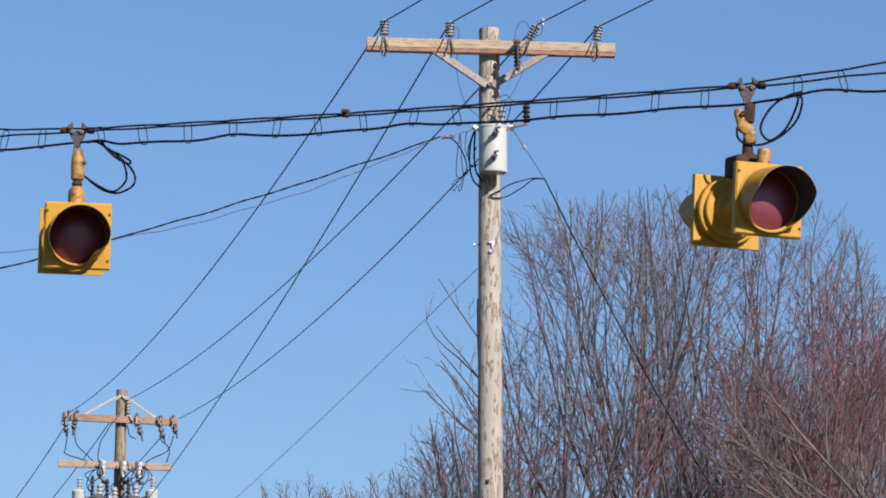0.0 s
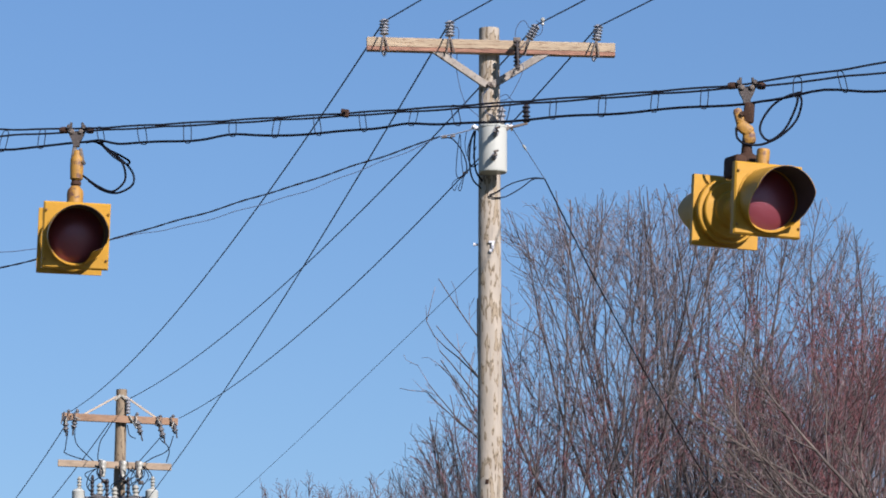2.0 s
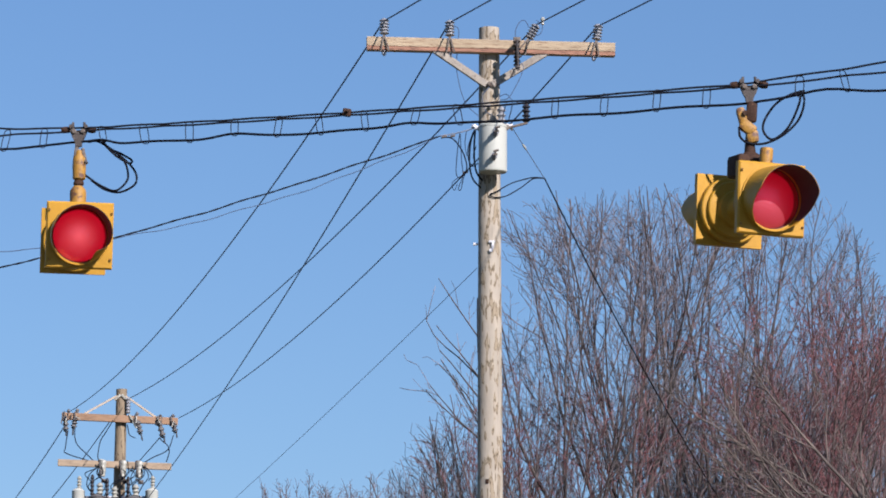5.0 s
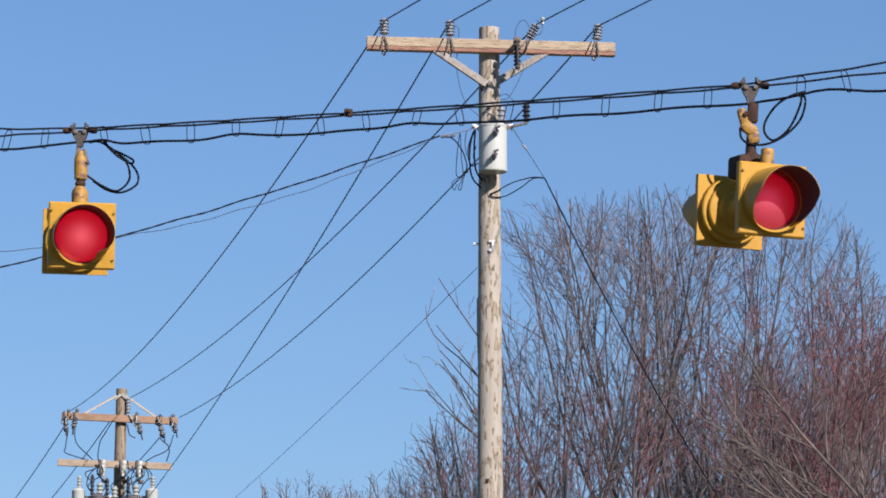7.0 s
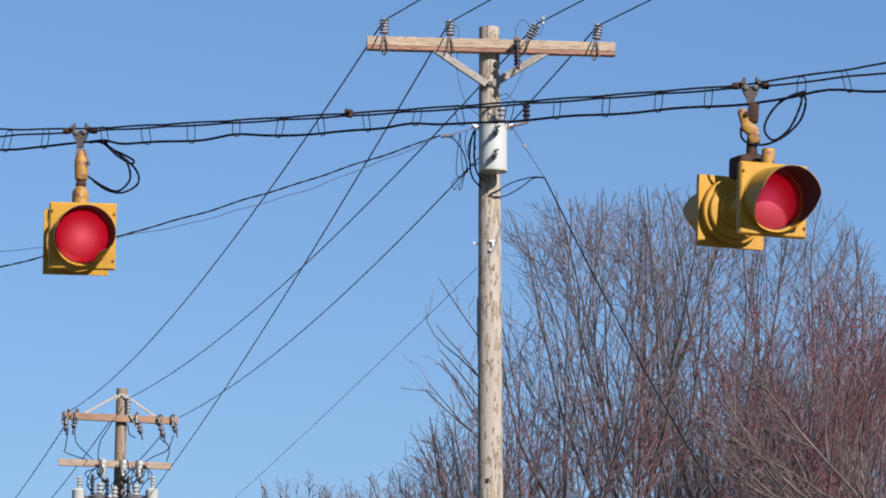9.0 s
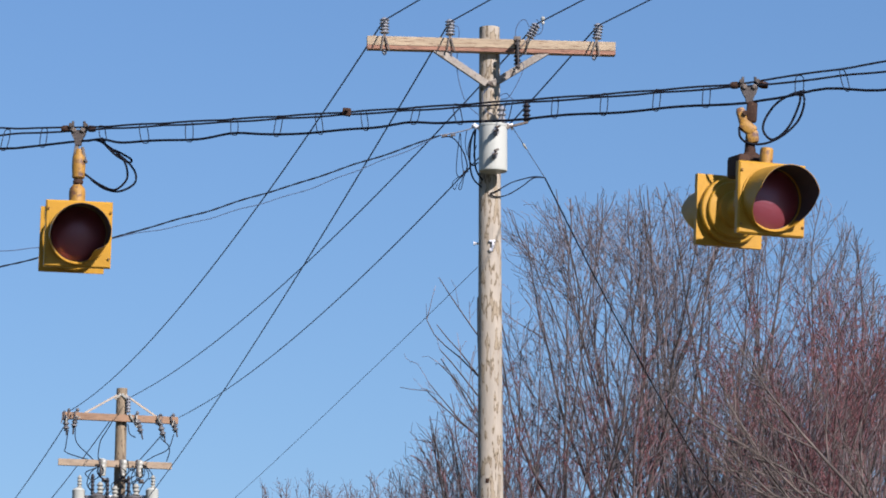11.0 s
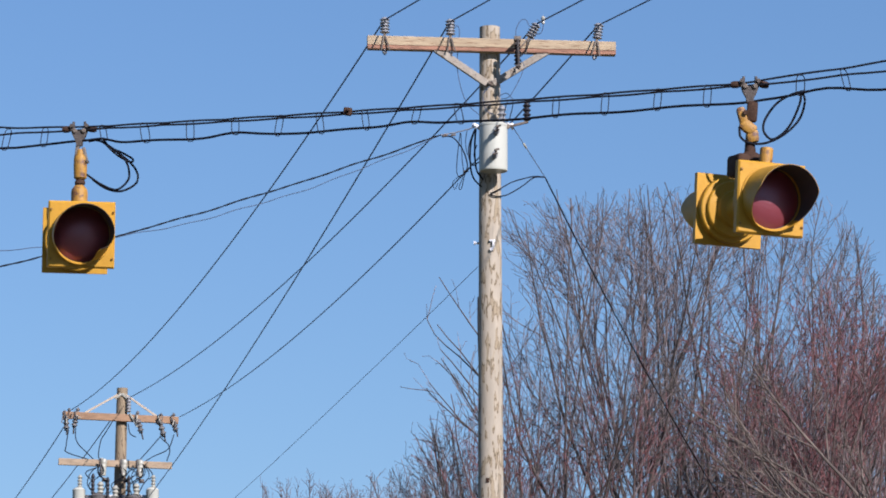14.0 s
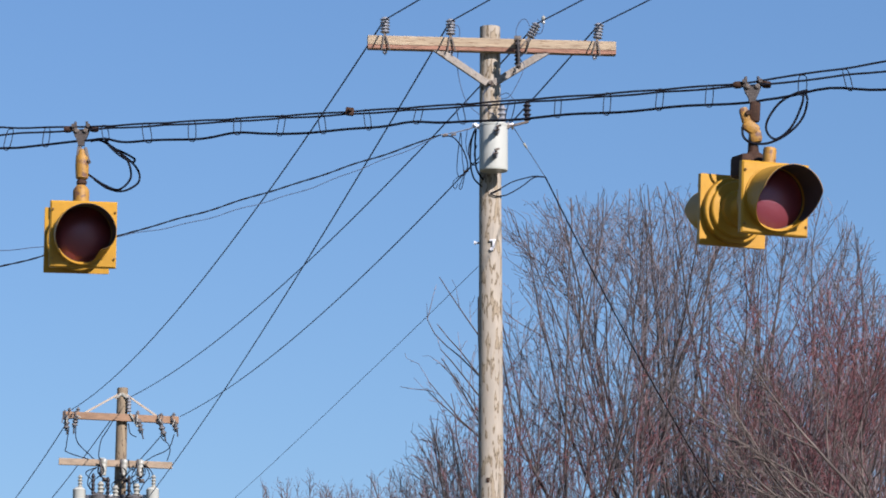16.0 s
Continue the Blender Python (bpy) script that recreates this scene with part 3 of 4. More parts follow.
wire(POLE + Vector((-0.13, -0.12, 8.80)), DEAD, 0.01, 0.006, STEEL, "short steel dead-end grip holding the service cable", "dead_end_grip", "service cables", 0.004)
SIDE = Vector((-6.0, 34.0, 0))
svc = thing("service_cable", Matrix(), "black twisted service cable running to a side pole", "wire", "service cables")
mid = sagging(DEAD, SIDE + Vector((0, 0, 6.8)), 0.12, 260)
for k in range(2):
    pts = [p + Vector((0, 0, 0.0032 * math.sin(0.55 * i + math.pi * k) + 0.007 * math.sin(0.21 * i) * math.sin(0.05 * i))) for i, p in enumerate(mid)]
    part("conductor", tube(bmesh.new(), pts, 0.0062, 5), CABLE, svc)
wire(DEAD, SIDE + Vector((0, 0, 7.4)), 0.44, 0.0042, ALU, "thin grey messenger beside the service cable", "service_cable", "service cables", 0.011, 170)
DROP = [POLE + Vector((0.55, 0.30, 8.37)), Vector((11.5, 72.0, 4.5))]
wire(POLE + Vector((0.22, -0.12, 8.80)), DROP[0], 0.0, 0.004, PALE_WIRE, "thin bare neutral tying the service drop to the pole", "tie_wire", "service cables")
wire(DROP[0], DROP[1], 2.25, 0.0075, CABLE, "black service drop cable falling away behind the pole", "service_cable", "service cables", 0.004)
grip = part("wedge_clamp", lathe(bmesh.new(), [(0.005, 0), (0.012, 0.02), (0.010, 0.06), (0.005, 0.08)], (lambda d: Matrix.Translation(POLE + Vector((0.22, -0.12, 8.80)) + d * 0.22) @ d.to_track_quat("Z", "Y").to_matrix().to_4x4())((DROP[0] - POLE - Vector((0.22, -0.12, 8.80))).normalized()), 10), WHITE_PORCELAIN)
tagged(grip, "small white wedge clamp on the neutral wire", "clamp", "service cables")
drip = thing("drip_loop", Matrix.Translation(POLE), "pair of black drip loop leads beside the pole", "cable", "service cables")
for pts in ([(0.0, -0.14, 8.13), (0.07, -0.12, 8.165), (0.212, 0.02, 8.27), (0.36, 0.18, 8.345), (0.45, 0.26, 8.375), (0.55, 0.30, 8.375)],
            [(0.0, -0.14, 8.12), (0.066, -0.12, 8.105), (0.172, 0.0, 8.145), (0.32, 0.16, 8.26), (0.435, 0.25, 8.36), (0.55, 0.30, 8.375)]):
    part("lead", tube(bmesh.new(), smooth_path(pts, 8), 0.0065, 6), CABLE, drip)
leads = thing("service_leads", Matrix.Translation(POLE), "tangle of black leads hanging beside the transformer", "cable", "service cables")
for r, pts in (
        (0.0065, [(-0.47, -0.10, 8.70), (-0.395, -0.15, 8.695), (-0.331, -0.2, 8.645), (-0.258, -0.2, 8.532), (-0.222, -0.2, 8.401), (-0.242, -0.2, 8.33), (-0.285, -0.2, 8.29)]),
        (0.0085, [(-0.148, -0.19, 8.76), (-0.188, -0.2, 8.616), (-0.194, -0.2, 8.411), (-0.163, -0.2, 8.271), (-0.085, -0.12, 8.20)]),
        (0.0095, [(-0.140, -0.19, 8.76), (-0.150, -0.2, 8.60), (-0.146, -0.2, 8.43), (-0.124, -0.18, 8.336), (-0.07, -0.12, 8.27)]),
        (0.0060, [(-0.160, -0.19, 8.74), (-0.207, -0.2, 8.588), (-0.205, -0.2, 8.467), (-0.165, -0.2, 8.40), (-0.11, -0.2, 8.43)]),
        (0.0042, [(-0.291, -0.2, 8.722), (-0.318, -0.2, 8.504), (-0.325, -0.2, 8.327), (-0.288, -0.2, 8.284), (-0.23, -0.2, 8.33)]),
        (0.0042, [(-0.285, -0.2, 8.715), (-0.274, -0.2, 8.467), (-0.261, -0.2, 8.308), (-0.304, -0.2, 8.183), (-0.280, -0.2, 8.170), (-0.248, -0.2, 8.30), (-0.20, -0.2, 8.37)]),
        (0.0035, [(-0.225, -0.2, 8.75), (-0.240, -0.2, 8.62), (-0.222, -0.2, 8.50)]),
        (0.0035, [(-0.235, -0.2, 8.33), (-0.36, -0.2, 8.24), (-0.345, -0.2, 8.16), (-0.315, -0.2, 8.22)]),
        (0.0050, [(-0.130, -0.2, 8.60), (-0.158, -0.22, 8.50), (-0.135, -0.21, 8.40)])):
    part("lead", tube(bmesh.new(), smooth_path(pts, 8), r, 6), CABLE, leads)
for x, z in ((-0.44, 8.70), (-0.36, 8.705), (-0.235, 8.345)):
    part("splice", box(bmesh.new(), (0.05, 0.022, 0.022), pose(x, -0.17, z, 0, -12, 0), 0.006), DULL_IRON, leads, "grey compression splice")
jump = thing("jumper_wires", Matrix.Translation(POLE), "thin jumper wires between arm, cutout and transformer", "wire", "overhead wires")
for pts in ([(0.26, -0.2, 9.46), (0.33, -0.25, 9.36), (0.20, -0.28, 9.08), (0.10, -0.27, 9.04)],
            [(0.08, -0.25, 9.07), (0.16, -0.27, 9.10), (0.23, -0.3, 9.03), (0.34, -0.30, 8.99)],
            [(-0.38, -0.16, 9.79), (-0.30, -0.17, 9.76), (-0.32, -0.16, 9.38), (-0.24, -0.16, 9.05), (-0.1, -0.16, 8.9)],
            [(0.26, -0.2, 9.62), (0.255, -0.2, 9.74), (0.295, -0.2, 9.835), (0.35, -0.2, 9.85), (0.39, -0.2, 9.78)],
            [(0.46, -0.18, 9.86), (0.52, -0.2, 9.80), (0.50, -0.2, 9.72), (0.44, -0.2, 9.70)],
            [(0.0, -0.15, 9.2), (-0.07, -0.18, 9.1), (-0.04, -0.2, 8.95), (0.03, -0.22, 8.9)]):
    part("jumper_wire", tube(bmesh.new(), smooth_path(pts, 8), 0.004, 5), ALU, jump)

# ---- flashing signals on a span wire ----
CL, CR = Vector((-1.949, 19.195, 5.517)), Vector((1.482, 17.511, 5.395))


def messenger(t):
    """Height line of the span wire: t runs 0 to 1 between the two signals, beyond them to the poles."""
    if t < 0:
        return CL.lerp(SPAN_L, -t) - Vector((0, 0, 4 * 0.10 * -t * (1 + t)))
    if t > 1:
        return CR.lerp(SPAN_R, t - 1) - Vector((0, 0, 4 * 0.10 * (t - 1) * (2 - t)))
    return CL.lerp(CR, t) - Vector((0, 0, 4 * 0.012 * t * (1 - t)))


span = thing("span_wire", Matrix(), "steel span wire pair with black signal cable slung below", "span wire")
ts = [-1 + 3 * i / 360 for i in range(361)]
for k in (0, 1):
    pts = []
    for t in ts:
        a = 0.0085 * (1 if 0 <= t <= 1 else 1 + 2.4 * min(1, 14 * min(abs(t), abs(t - 1))))
        w = math.cos(34 * t + math.pi * k)
        pts.append(messenger(t) + Vector((0.004 * math.sin(34 * t), 0, (a * (0.55 + 0.45 * abs(w)) * (1 if k else -1)))))
    part("messenger_strand", tube(bmesh.new(), pts, 0.0052, 6), STRAND, span)
rings = [-0.0586, -0.028, 0.039, 0.106, 0.178, 0.249, 0.317, 0.380, 0.449, 0.525, 0.588, 0.660, 0.729, 0.799, 0.873, 0.942, 1.0328, 1.0616, -0.09, 1.10]


def slung(t):
    """The signal cable below the span wire, a little uneven between its rings."""
    if t < 0:
        s = 0.066 + 0.028 * min(1, -t / 0.05)
    elif t > 1:
        u = (t - 1) / 0.06
        s = 0.088 - 0.020 * math.exp(-((u - 0.8) / 0.3) ** 2) + 0.03 / (1 + math.exp(-(u - 1.2) * 8))
    else:
        s = 0.088 - 0.018 * math.exp(-((t - 0.245) / 0.035) ** 2) - 0.024 * math.exp(-((t - 0.515) / 0.035) ** 2) + 0.004 * math.sin(40 * t)
        s -= 0.020 * math.exp(-(t / 0.03) ** 2) + 0.026 * math.exp(-((t - 0.038) / 0.022) ** 2)
    return messenger(t) - Vector((0, 0, s))


part("signal_cable", tube(bmesh.new(), [slung(t) for t in ts[60:301]], 0.0066, 7), CABLE, span, "black signal cable")
rnd = random.Random(8)
for t in rings:
    p, q = messenger(t), slung(t)
    h, w = (p - q).length, 0.016 + 0.006 * rnd.random()
    c, dx = (p + q) / 2, rnd.uniform(-0.014, 0.014)
    pts = []
    for i in range(15):
        a = 2 * math.pi * i / 14
        sx, sz = math.cos(a), math.sin(a)
        sx, sz = math.copysign(abs(sx) ** 0.6, sx), math.copysign(abs(sz) ** 0.6, sz)
        pts.append(c + Vector((w * sx + dx * sz, 0.006 * sx, (h / 2 + 0.012) * sz)))
    part("cable_ring", tube(bmesh.new(), pts, 0.0026, 5), STRAND, span)
b = box(bmesh.new(), (0.044, 0.034, 0.040), Matrix.Translation(messenger(0.422) + Vector((0, -0.004, 0.006))) @ pose(0, 0, 0, 0, 8, 0), 0.006)
lathe(b, [(0.009, -0.03), (0.009, 0.03)], Matrix.Translation(messenger(0.422) + Vector((0.004, -0.01, 0.012))) @ pose(0, 0, 0, 90, 0, 0), 6)
part("strand_clamp", b, RUST, span)

DOOR, HALF = 0.350, 0.25          # width of a door; distance from the middle of a signal to its door


def door(parent, m, name="door"):
    """Square signal door with a round opening and a raised rim. Its front looks along -y."""
    b = bmesh.new()
    segs, hole = 64, 0.1465
    rings_ = []
    for kind, y in (("sq", 0.02), ("sq", -0.012), ("in", -0.02), ("rim", -0.02), ("rim", -0.03), ("hole", -0.03), ("hole", 0.02)):
        ring = []
        for i in range(segs):
            a = 2 * math.pi * i / segs
            c, s = math.cos(a), math.sin(a)
            if kind in ("sq", "in"):
                h = DOOR / 2 - (0.008 if kind == "in" else 0)
                k = min(h / max(abs(c), abs(s)), h * 1.41)
            else:
                k = hole if kind == "hole" else hole + 0.014
            ring.append(b.verts.new(m @ Vector((k * c, y, k * s))))
        rings_.append(ring)
    rings_.append(rings_[0])
    for p, q in zip(rings_, rings_[1:]):
        for i in range(segs):
            b.faces.new((p[i], p[(i + 1) % segs], q[(i + 1) % segs], q[i]))
    bmesh.ops.recalc_face_normals(b, faces=b.faces[:])
    return part(name, b, YELLOW, parent, "", False)


def visor(parent, m, dent, reach, droop):
    """Cutaway cap visor: long over the top, cut back below, yellow outside and black within. dent: how far its lower edge on one side is bent in; reach: its length."""
    for shell, (r, material, name) in enumerate(((0.155, YELLOW, "visor"), (0.1476, BLACK_PAINT, "visor_lining"))):
        b = bmesh.new()
        n, rows_ = 64, 10
        grid = []
        for j in range(rows_ + 1):
            line = []
            for i in range(n + 1):
                a = 2 * math.pi * i / n
                up = math.sin(a)
                bent = dent * math.exp(-((math.degrees(math.atan2(math.sin(a + 0.80), math.cos(a + 0.80)))) / 20) ** 2)
                length = 0.026 + 0.188 * max(0.0, min(1.0, (up + 0.86) / 1.12)) + 0.016 * max(0.0, up) + 0.05 * bent
                length = 0.026 + (length - 0.026) * reach
                f = j / rows_
                y = -0.02 - length * f
                k = r * (1 + (0.045 if shell else 0.02) * f - 0.26 * bent * f ** 1.5)
                line.append(b.verts.new(m @ Vector((k * math.cos(a), y, k * math.sin(a) + droop * (y + 0.02)))))
            grid.append(line)
        for p, q in zip(grid, grid[1:]):
            for i in range(n):
                if shell and math.sin(2 * math.pi * (i + 0.5) / n) < -0.66:
                    continue            # the lip below the lens is bare yellow
                b.faces.new((p[i], p[i + 1], q[i + 1], q[i]) if shell == 0 else (p[i], q[i], q[i + 1], p[i + 1]))
        bmesh.ops.remove_doubles(b, verts=b.verts[:], dist=1e-5)
        bmesh.ops.solidify(b, geom=b.faces[:], thickness=0.002)
        if shell == 0:
            v = part(name, b, material, parent)
        else:
            part(name, b, material, v, "black painted inside of the visor")
    return v


def lens(parent, m):
    b = bmesh.new()
    n = 40
    centre = b.verts.new(m @ Vector((0, -0.045, 0)))
    prev = None
    for j in range(1, 9):
        r = 0.146 * j / 8
        ring = [b.verts.new(m @ Vector((r * math.cos(2 * math.pi * i / n), 0.012 - 0.057 * math.sqrt(max(0, 1 - (j / 8.3) ** 2)), r * math.sin(2 * math.pi * i / n)))) for i in range(n)]
        for i in range(n):
            if prev is None:
                b.faces.new((centre, ring[i], ring[(i + 1) % n]))
            else:
                b.faces.new((prev[i], ring[i], ring[(i + 1) % n], prev[(i + 1) % n]))
        prev = ring
    glass = part("lens", b, LENS, parent, "round red signal lens")
    b = lathe(bmesh.new(), [(0.1435, 0.002), (0.1435, 0.010), (0.1505, 0.010), (0.1505, 0.002), (0.1435, 0.0021)], m @ pose(0, 0, 0, 90, 0, 0), 40)
    bmesh.ops.delete(b, geom=[f for f in b.faces if len(f.verts) > 4], context="FACES_ONLY")
    bmesh.ops.recalc_face_normals(b, faces=b.faces[:])
    part("gasket", b, BLACK_PAINT, glass, "black rubber lens gasket")
    return glass


def lamp_slats(parent, m, glow):
    """Twelve slim square lamp slats behind the lens; each has a bright side, a red side and two unlit sides, and all turn together."""
    slats, w = [], 0.0116
    for x in range(-11, 12, 2):
        h = math.sqrt(0.1435 ** 2 - ((abs(x) - 1) * w) ** 2)
        me = bpy.data.meshes.new("lamp_slat")
        verts, faces, cor = [], [], []
        for k in range(4):
            t = Matrix.Rotation(radians(-90 * k), 4, "Z")
            verts += [t @ Vector((u, -w, z)) for u, z in ((-w, -h), (w, -h), (w, h), (-w, h))]
            faces.append((4 * k, 4 * k + 1, 4 * k + 2, 4 * k + 3))
            cor += [(u + x * w, z) for u, z in ((-w, -h), (w, -h), (w, h), (-w, h))]
        faces += [(3, 7, 11, 15), (12, 8, 4, 0)]
        cor += [(9, 9)] * 8
        me.from_pydata([tuple(v) for v in verts], [], faces)
        uv = me.uv_layers.new(name="face")
        for i, c in enumerate(cor):
            uv.data[i].uv = c
        for material in (BLACK_PAINT, *glow):
            me.materials.append(material)
        for i, p in enumerate(me.polygons):
            p.material_index = (0, 1, 2, 0, 0, 0)[i]
        ob = new("lamp_slat", me)
        ob.parent = parent
        ob.matrix_basis = m @ pose(x * w, 0, 0)
        slats.append(tagged(ob, "turning four-sided lamp slat behind the lens"))
    return slats


def bowl(parent, m):
    """Round stepped back of one signal head, from its door to the middle."""
    rim = [(0.162, HALF - 0.003), (0.165, HALF - 0.007), (0.165, 0.192), (0.160, 0.187), (0.142, 0.186), (0.140, 0.182), (0.140, 0.165), (0.135, 0.160), (0.096, 0.156), (0.092, 0.150), (0.088, 0.135), (0.062, 0.125), (0.058, 0.118), (0.058, 0.01)]
    b = lathe(bmesh.new(), rim, m @ pose(0, 0, 0, 90, 0, 0), 40)
    caps = [f for f in b.faces if len(f.verts) > 4]
    bmesh.ops.delete(b, geom=caps, context="FACES_ONLY")
    bmesh.ops.recalc_face_normals(b, faces=b.faces[:])
    return part("housing", b, YELLOW, parent, "round stepped signal housing")


def signal(where, turn, nod, roll, shift, loop, variant, label):
    sig = thing("flashing_signal", Matrix.Translation(where) @ pose(0, 0, 0, 0, 0, 0), label, "traffic light", "flashing signals on the span wire")
    body = pose(*shift, 0, 0, turn) @ pose(0, 0, 0, nod, roll, 0)
    drop = shift[2]
    back = body @ pose(0, 0, 0, 0, 0, 180)
    bowl(sig, body)
    bowl(sig, back)
    part("coupling", lathe(bmesh.new(), [(0.064, -0.035), (0.070, -0.030), (0.070, 0.030), (0.064, 0.035)], body @ pose(0, 0, 0, 90, 0, 0), 32), DARK_YELLOW, sig)
    part("stem", lathe(bmesh.new(), [(0.042, 0.0), (0.042, 0.16), (0.047, 0.165), (0.047, 0.18)], pose(shift[0] / 2, shift[1] / 2, drop), 18), DARK_YELLOW, sig)
    for f in (body, back):
        d = door(sig, f @ pose(0, -HALF, 0))
        visor(sig, f @ pose(0, -HALF, 0), *((0.0, 0.97, 0.085) if variant else (1.0, 1.14, 0.045)))
        lens(sig, f @ pose(0, -HALF, 0))
        for x, z in ((-0.16, 0.13), (0.165, 0.12), (0.163, -0.125), (-0.16, -0.13)):
            b = box(bmesh.new(), (0.012, 0.014, 0.009), f @ pose(x, -HALF - 0.023, z, 0, 35, 0), 0.002)
            lathe(b, [(0.005, 0), (0.005, 0.02)], f @ pose(x, -HALF - 0.01, z, 90, 0, 0), 6)
            part("wing_nut", b, DARK_YELLOW, d)
    b = lathe(bmesh.new(), [(0.136, HALF - 0.026), (0.149, HALF - 0.026), (0.149, HALF - 0.022), (0.136, HALF - 0.022), (0.136, HALF - 0.0259)], body @ pose(0, 0, 0, 90, 0, 0), 40)
    bmesh.ops.delete(b, geom=[f for f in b.faces if len(f.verts) > 4], context="FACES_ONLY")
    part("baffle", b, BLACK_PAINT, sig, "black baffle ring behind the lens")
    slats = lamp_slats(sig, body @ pose(0, 0.044 - HALF, 0), (GLOW_SIDE, GLOW_SIDE_DIM) if variant else (GLOW_HOT, GLOW_RED))
    # saddle clamp on the wire
    b = bmesh.new()
    outline = [(-0.050, 0.004), (-0.030, 0.012), (-0.012, -0.012), (0.012, -0.012), (0.030, 0.012), (0.050, 0.004), (0.034, -0.040), (0.020, -0.066), (0.016, -0.092), (-0.016, -0.092), (-0.020, -0.066), (-0.034, -0.040)]
    f = [b.verts.new((x, -0.014, z)) for x, z in outline]
    g = [b.verts.new((x, 0.014, z)) for x, z in outline]
    b.faces.new(f)
    b.faces.new(g[::-1])
    for i in range(len(f)):
        b.faces.new((f[i - 1], g[i - 1], g[i], f[i]))
    bmesh.ops.recalc_face_normals(b, faces=b.faces[:])
    cl = part("saddle_clamp", b, CLAMP_IRON, sig, "dark rusty cast saddle clamp with painted pale highlights", False)
    for s in (-1, 1):
        b = lathe(bmesh.new(), [(0.008, -0.026), (0.013, -0.022), (0.015, 0.0), (0.013, 0.022), (0.008, 0.026)], pose(s * 0.024, 0, -0.012, 90, 0, 0), 12)
        part("clamp_boss", b, DULL_IRON, cl)
        b = lathe(bmesh.new(), [(0.011, -0.03), (0.011, 0.03)], pose(s * 0.040, 0, 0.014, 90, 0, 0), 8)
        lathe(b, [(0.007, 0.0), (0.007, 0.035)], pose(s * 0.030, 0, 0.005), 6)
        part("clamp_bolt", b, CLAMP_IRON, cl)
        part("wire_grip", lathe(bmesh.new(), [(0.013, -0.022), (0.018, -0.012), (0.018, 0.012), (0.013, 0.022)], pose(s * 0.070, 0, -0.001, 0, 90 + 4 * s, 0), 10), RUST, cl)
    if variant == 0:
        b = lathe(bmesh.new(), [(0.024, -0.275), (0.034, -0.266), (0.036, -0.20), (0.034, -0.155), (0.021, -0.135), (0.017, -0.115), (0.01, -0.11)], pose(0.005, 0, 0), 16)
        part("hanger", b, DARK_YELLOW, sig, "bottle-shaped yellow hanger")
        b = box(bmesh.new(), (0.022, 0.02, 0.075), pose(-0.012, 0, -0.125, 0, 8, 0), 0.005)
        box(b, (0.018, 0.02, 0.09), pose(0.032, -0.004, -0.145, 0, -12, 0), 0.005)
        lathe(b, [(0.008, -0.03), (0.008, 0.03)], pose(0.042, 0, -0.175, 90, 0, 0), 8)
        part("link", b, DULL_IRON, sig, "grey iron link and pin")
        part("collar", lathe(bmesh.new(), [(0.020, -0.305), (0.028, -0.298), (0.028, -0.285), (0.020, -0.275)], pose(0.003, 0, 0), 14), RUST, sig, "rusty collar")
        b = lathe(bmesh.new(), [(0.043, drop + 0.16), (0.044, -0.345), (0.041, -0.328), (0.030, -0.314), (0.024, -0.305)], pose(0.0, 0, 0), 18)
        part("hub", b, DARK_YELLOW, sig, "worn yellow hub")
    else:
        b = box(bmesh.new(), (0.052, 0.04, 0.105), pose(0.010, 0, -0.135, 0, 4, 0), 0.012)
        part("link", b, RUST, sig, "rusty iron link")
        b = box(bmesh.new(), (0.042, 0.05, 0.085), pose(-0.040, -0.012, -0.158, 0, -14, 0), 0.014)
        box(b, (0.085, 0.05, 0.060), pose(-0.012, -0.012, -0.215, 0, 38, 0), 0.018)
        box(b, (0.060, 0.055, 0.07), pose(0.010, -0.004, -0.258, 0, -8, 0), 0.018)
        part("hanger", b, DARK_YELLOW, sig, "yellow cast hanger bracket")
        b = lathe(bmesh.new(), [(0.012, -0.03), (0.012, 0.03)], pose(-0.026, -0.02, -0.148, 90, 0, 0), 8)
        part("hanger_pin", b, RUST, sig)
        b = lathe(bmesh.new(), [(0.05, drop + 0.175), (0.066, drop + 0.20), (0.058, drop + 0.240), (0.028, drop + 0.262), (0.024, drop + 0.31), (0.02, drop + 0.35)], pose(-0.002, 0, 0), 16)
        part("hub", b, RUST, sig, "rusty iron hub")
        b = box(bmesh.new(), (0.10, 0.13, 0.13), body @ pose(0.015, 0.0, 0.185), 0.03)
        part("top_casting", b, RUST, sig, "rusty cast fitting joining the two heads")
        b = box(bmesh.new(), (0.07, 0.15, 0.11), body @ pose(-0.125, -0.15, 0.162), 0.02)
        part("junction_box", b, RUST, sig, "dark rusty junction box on the housing")
        b = lathe(bmesh.new(), [(0.032, 0.11), (0.032, 0.256), (0.029, 0.265), (0.02, 0.268)], body @ pose(0.011, -0.14, 0, 0, 3, 0), 16)
        part("conduit_cap", b, DARK_YELLOW, sig)
    b = bmesh.new()
    for k, pts in enumerate(loop):
        tube(b, smooth_path(pts, 9), 0.0060, 7)
    part("cable_loop", b, CABLE, sig, "black signal cable drip loop")
    return sig, slats


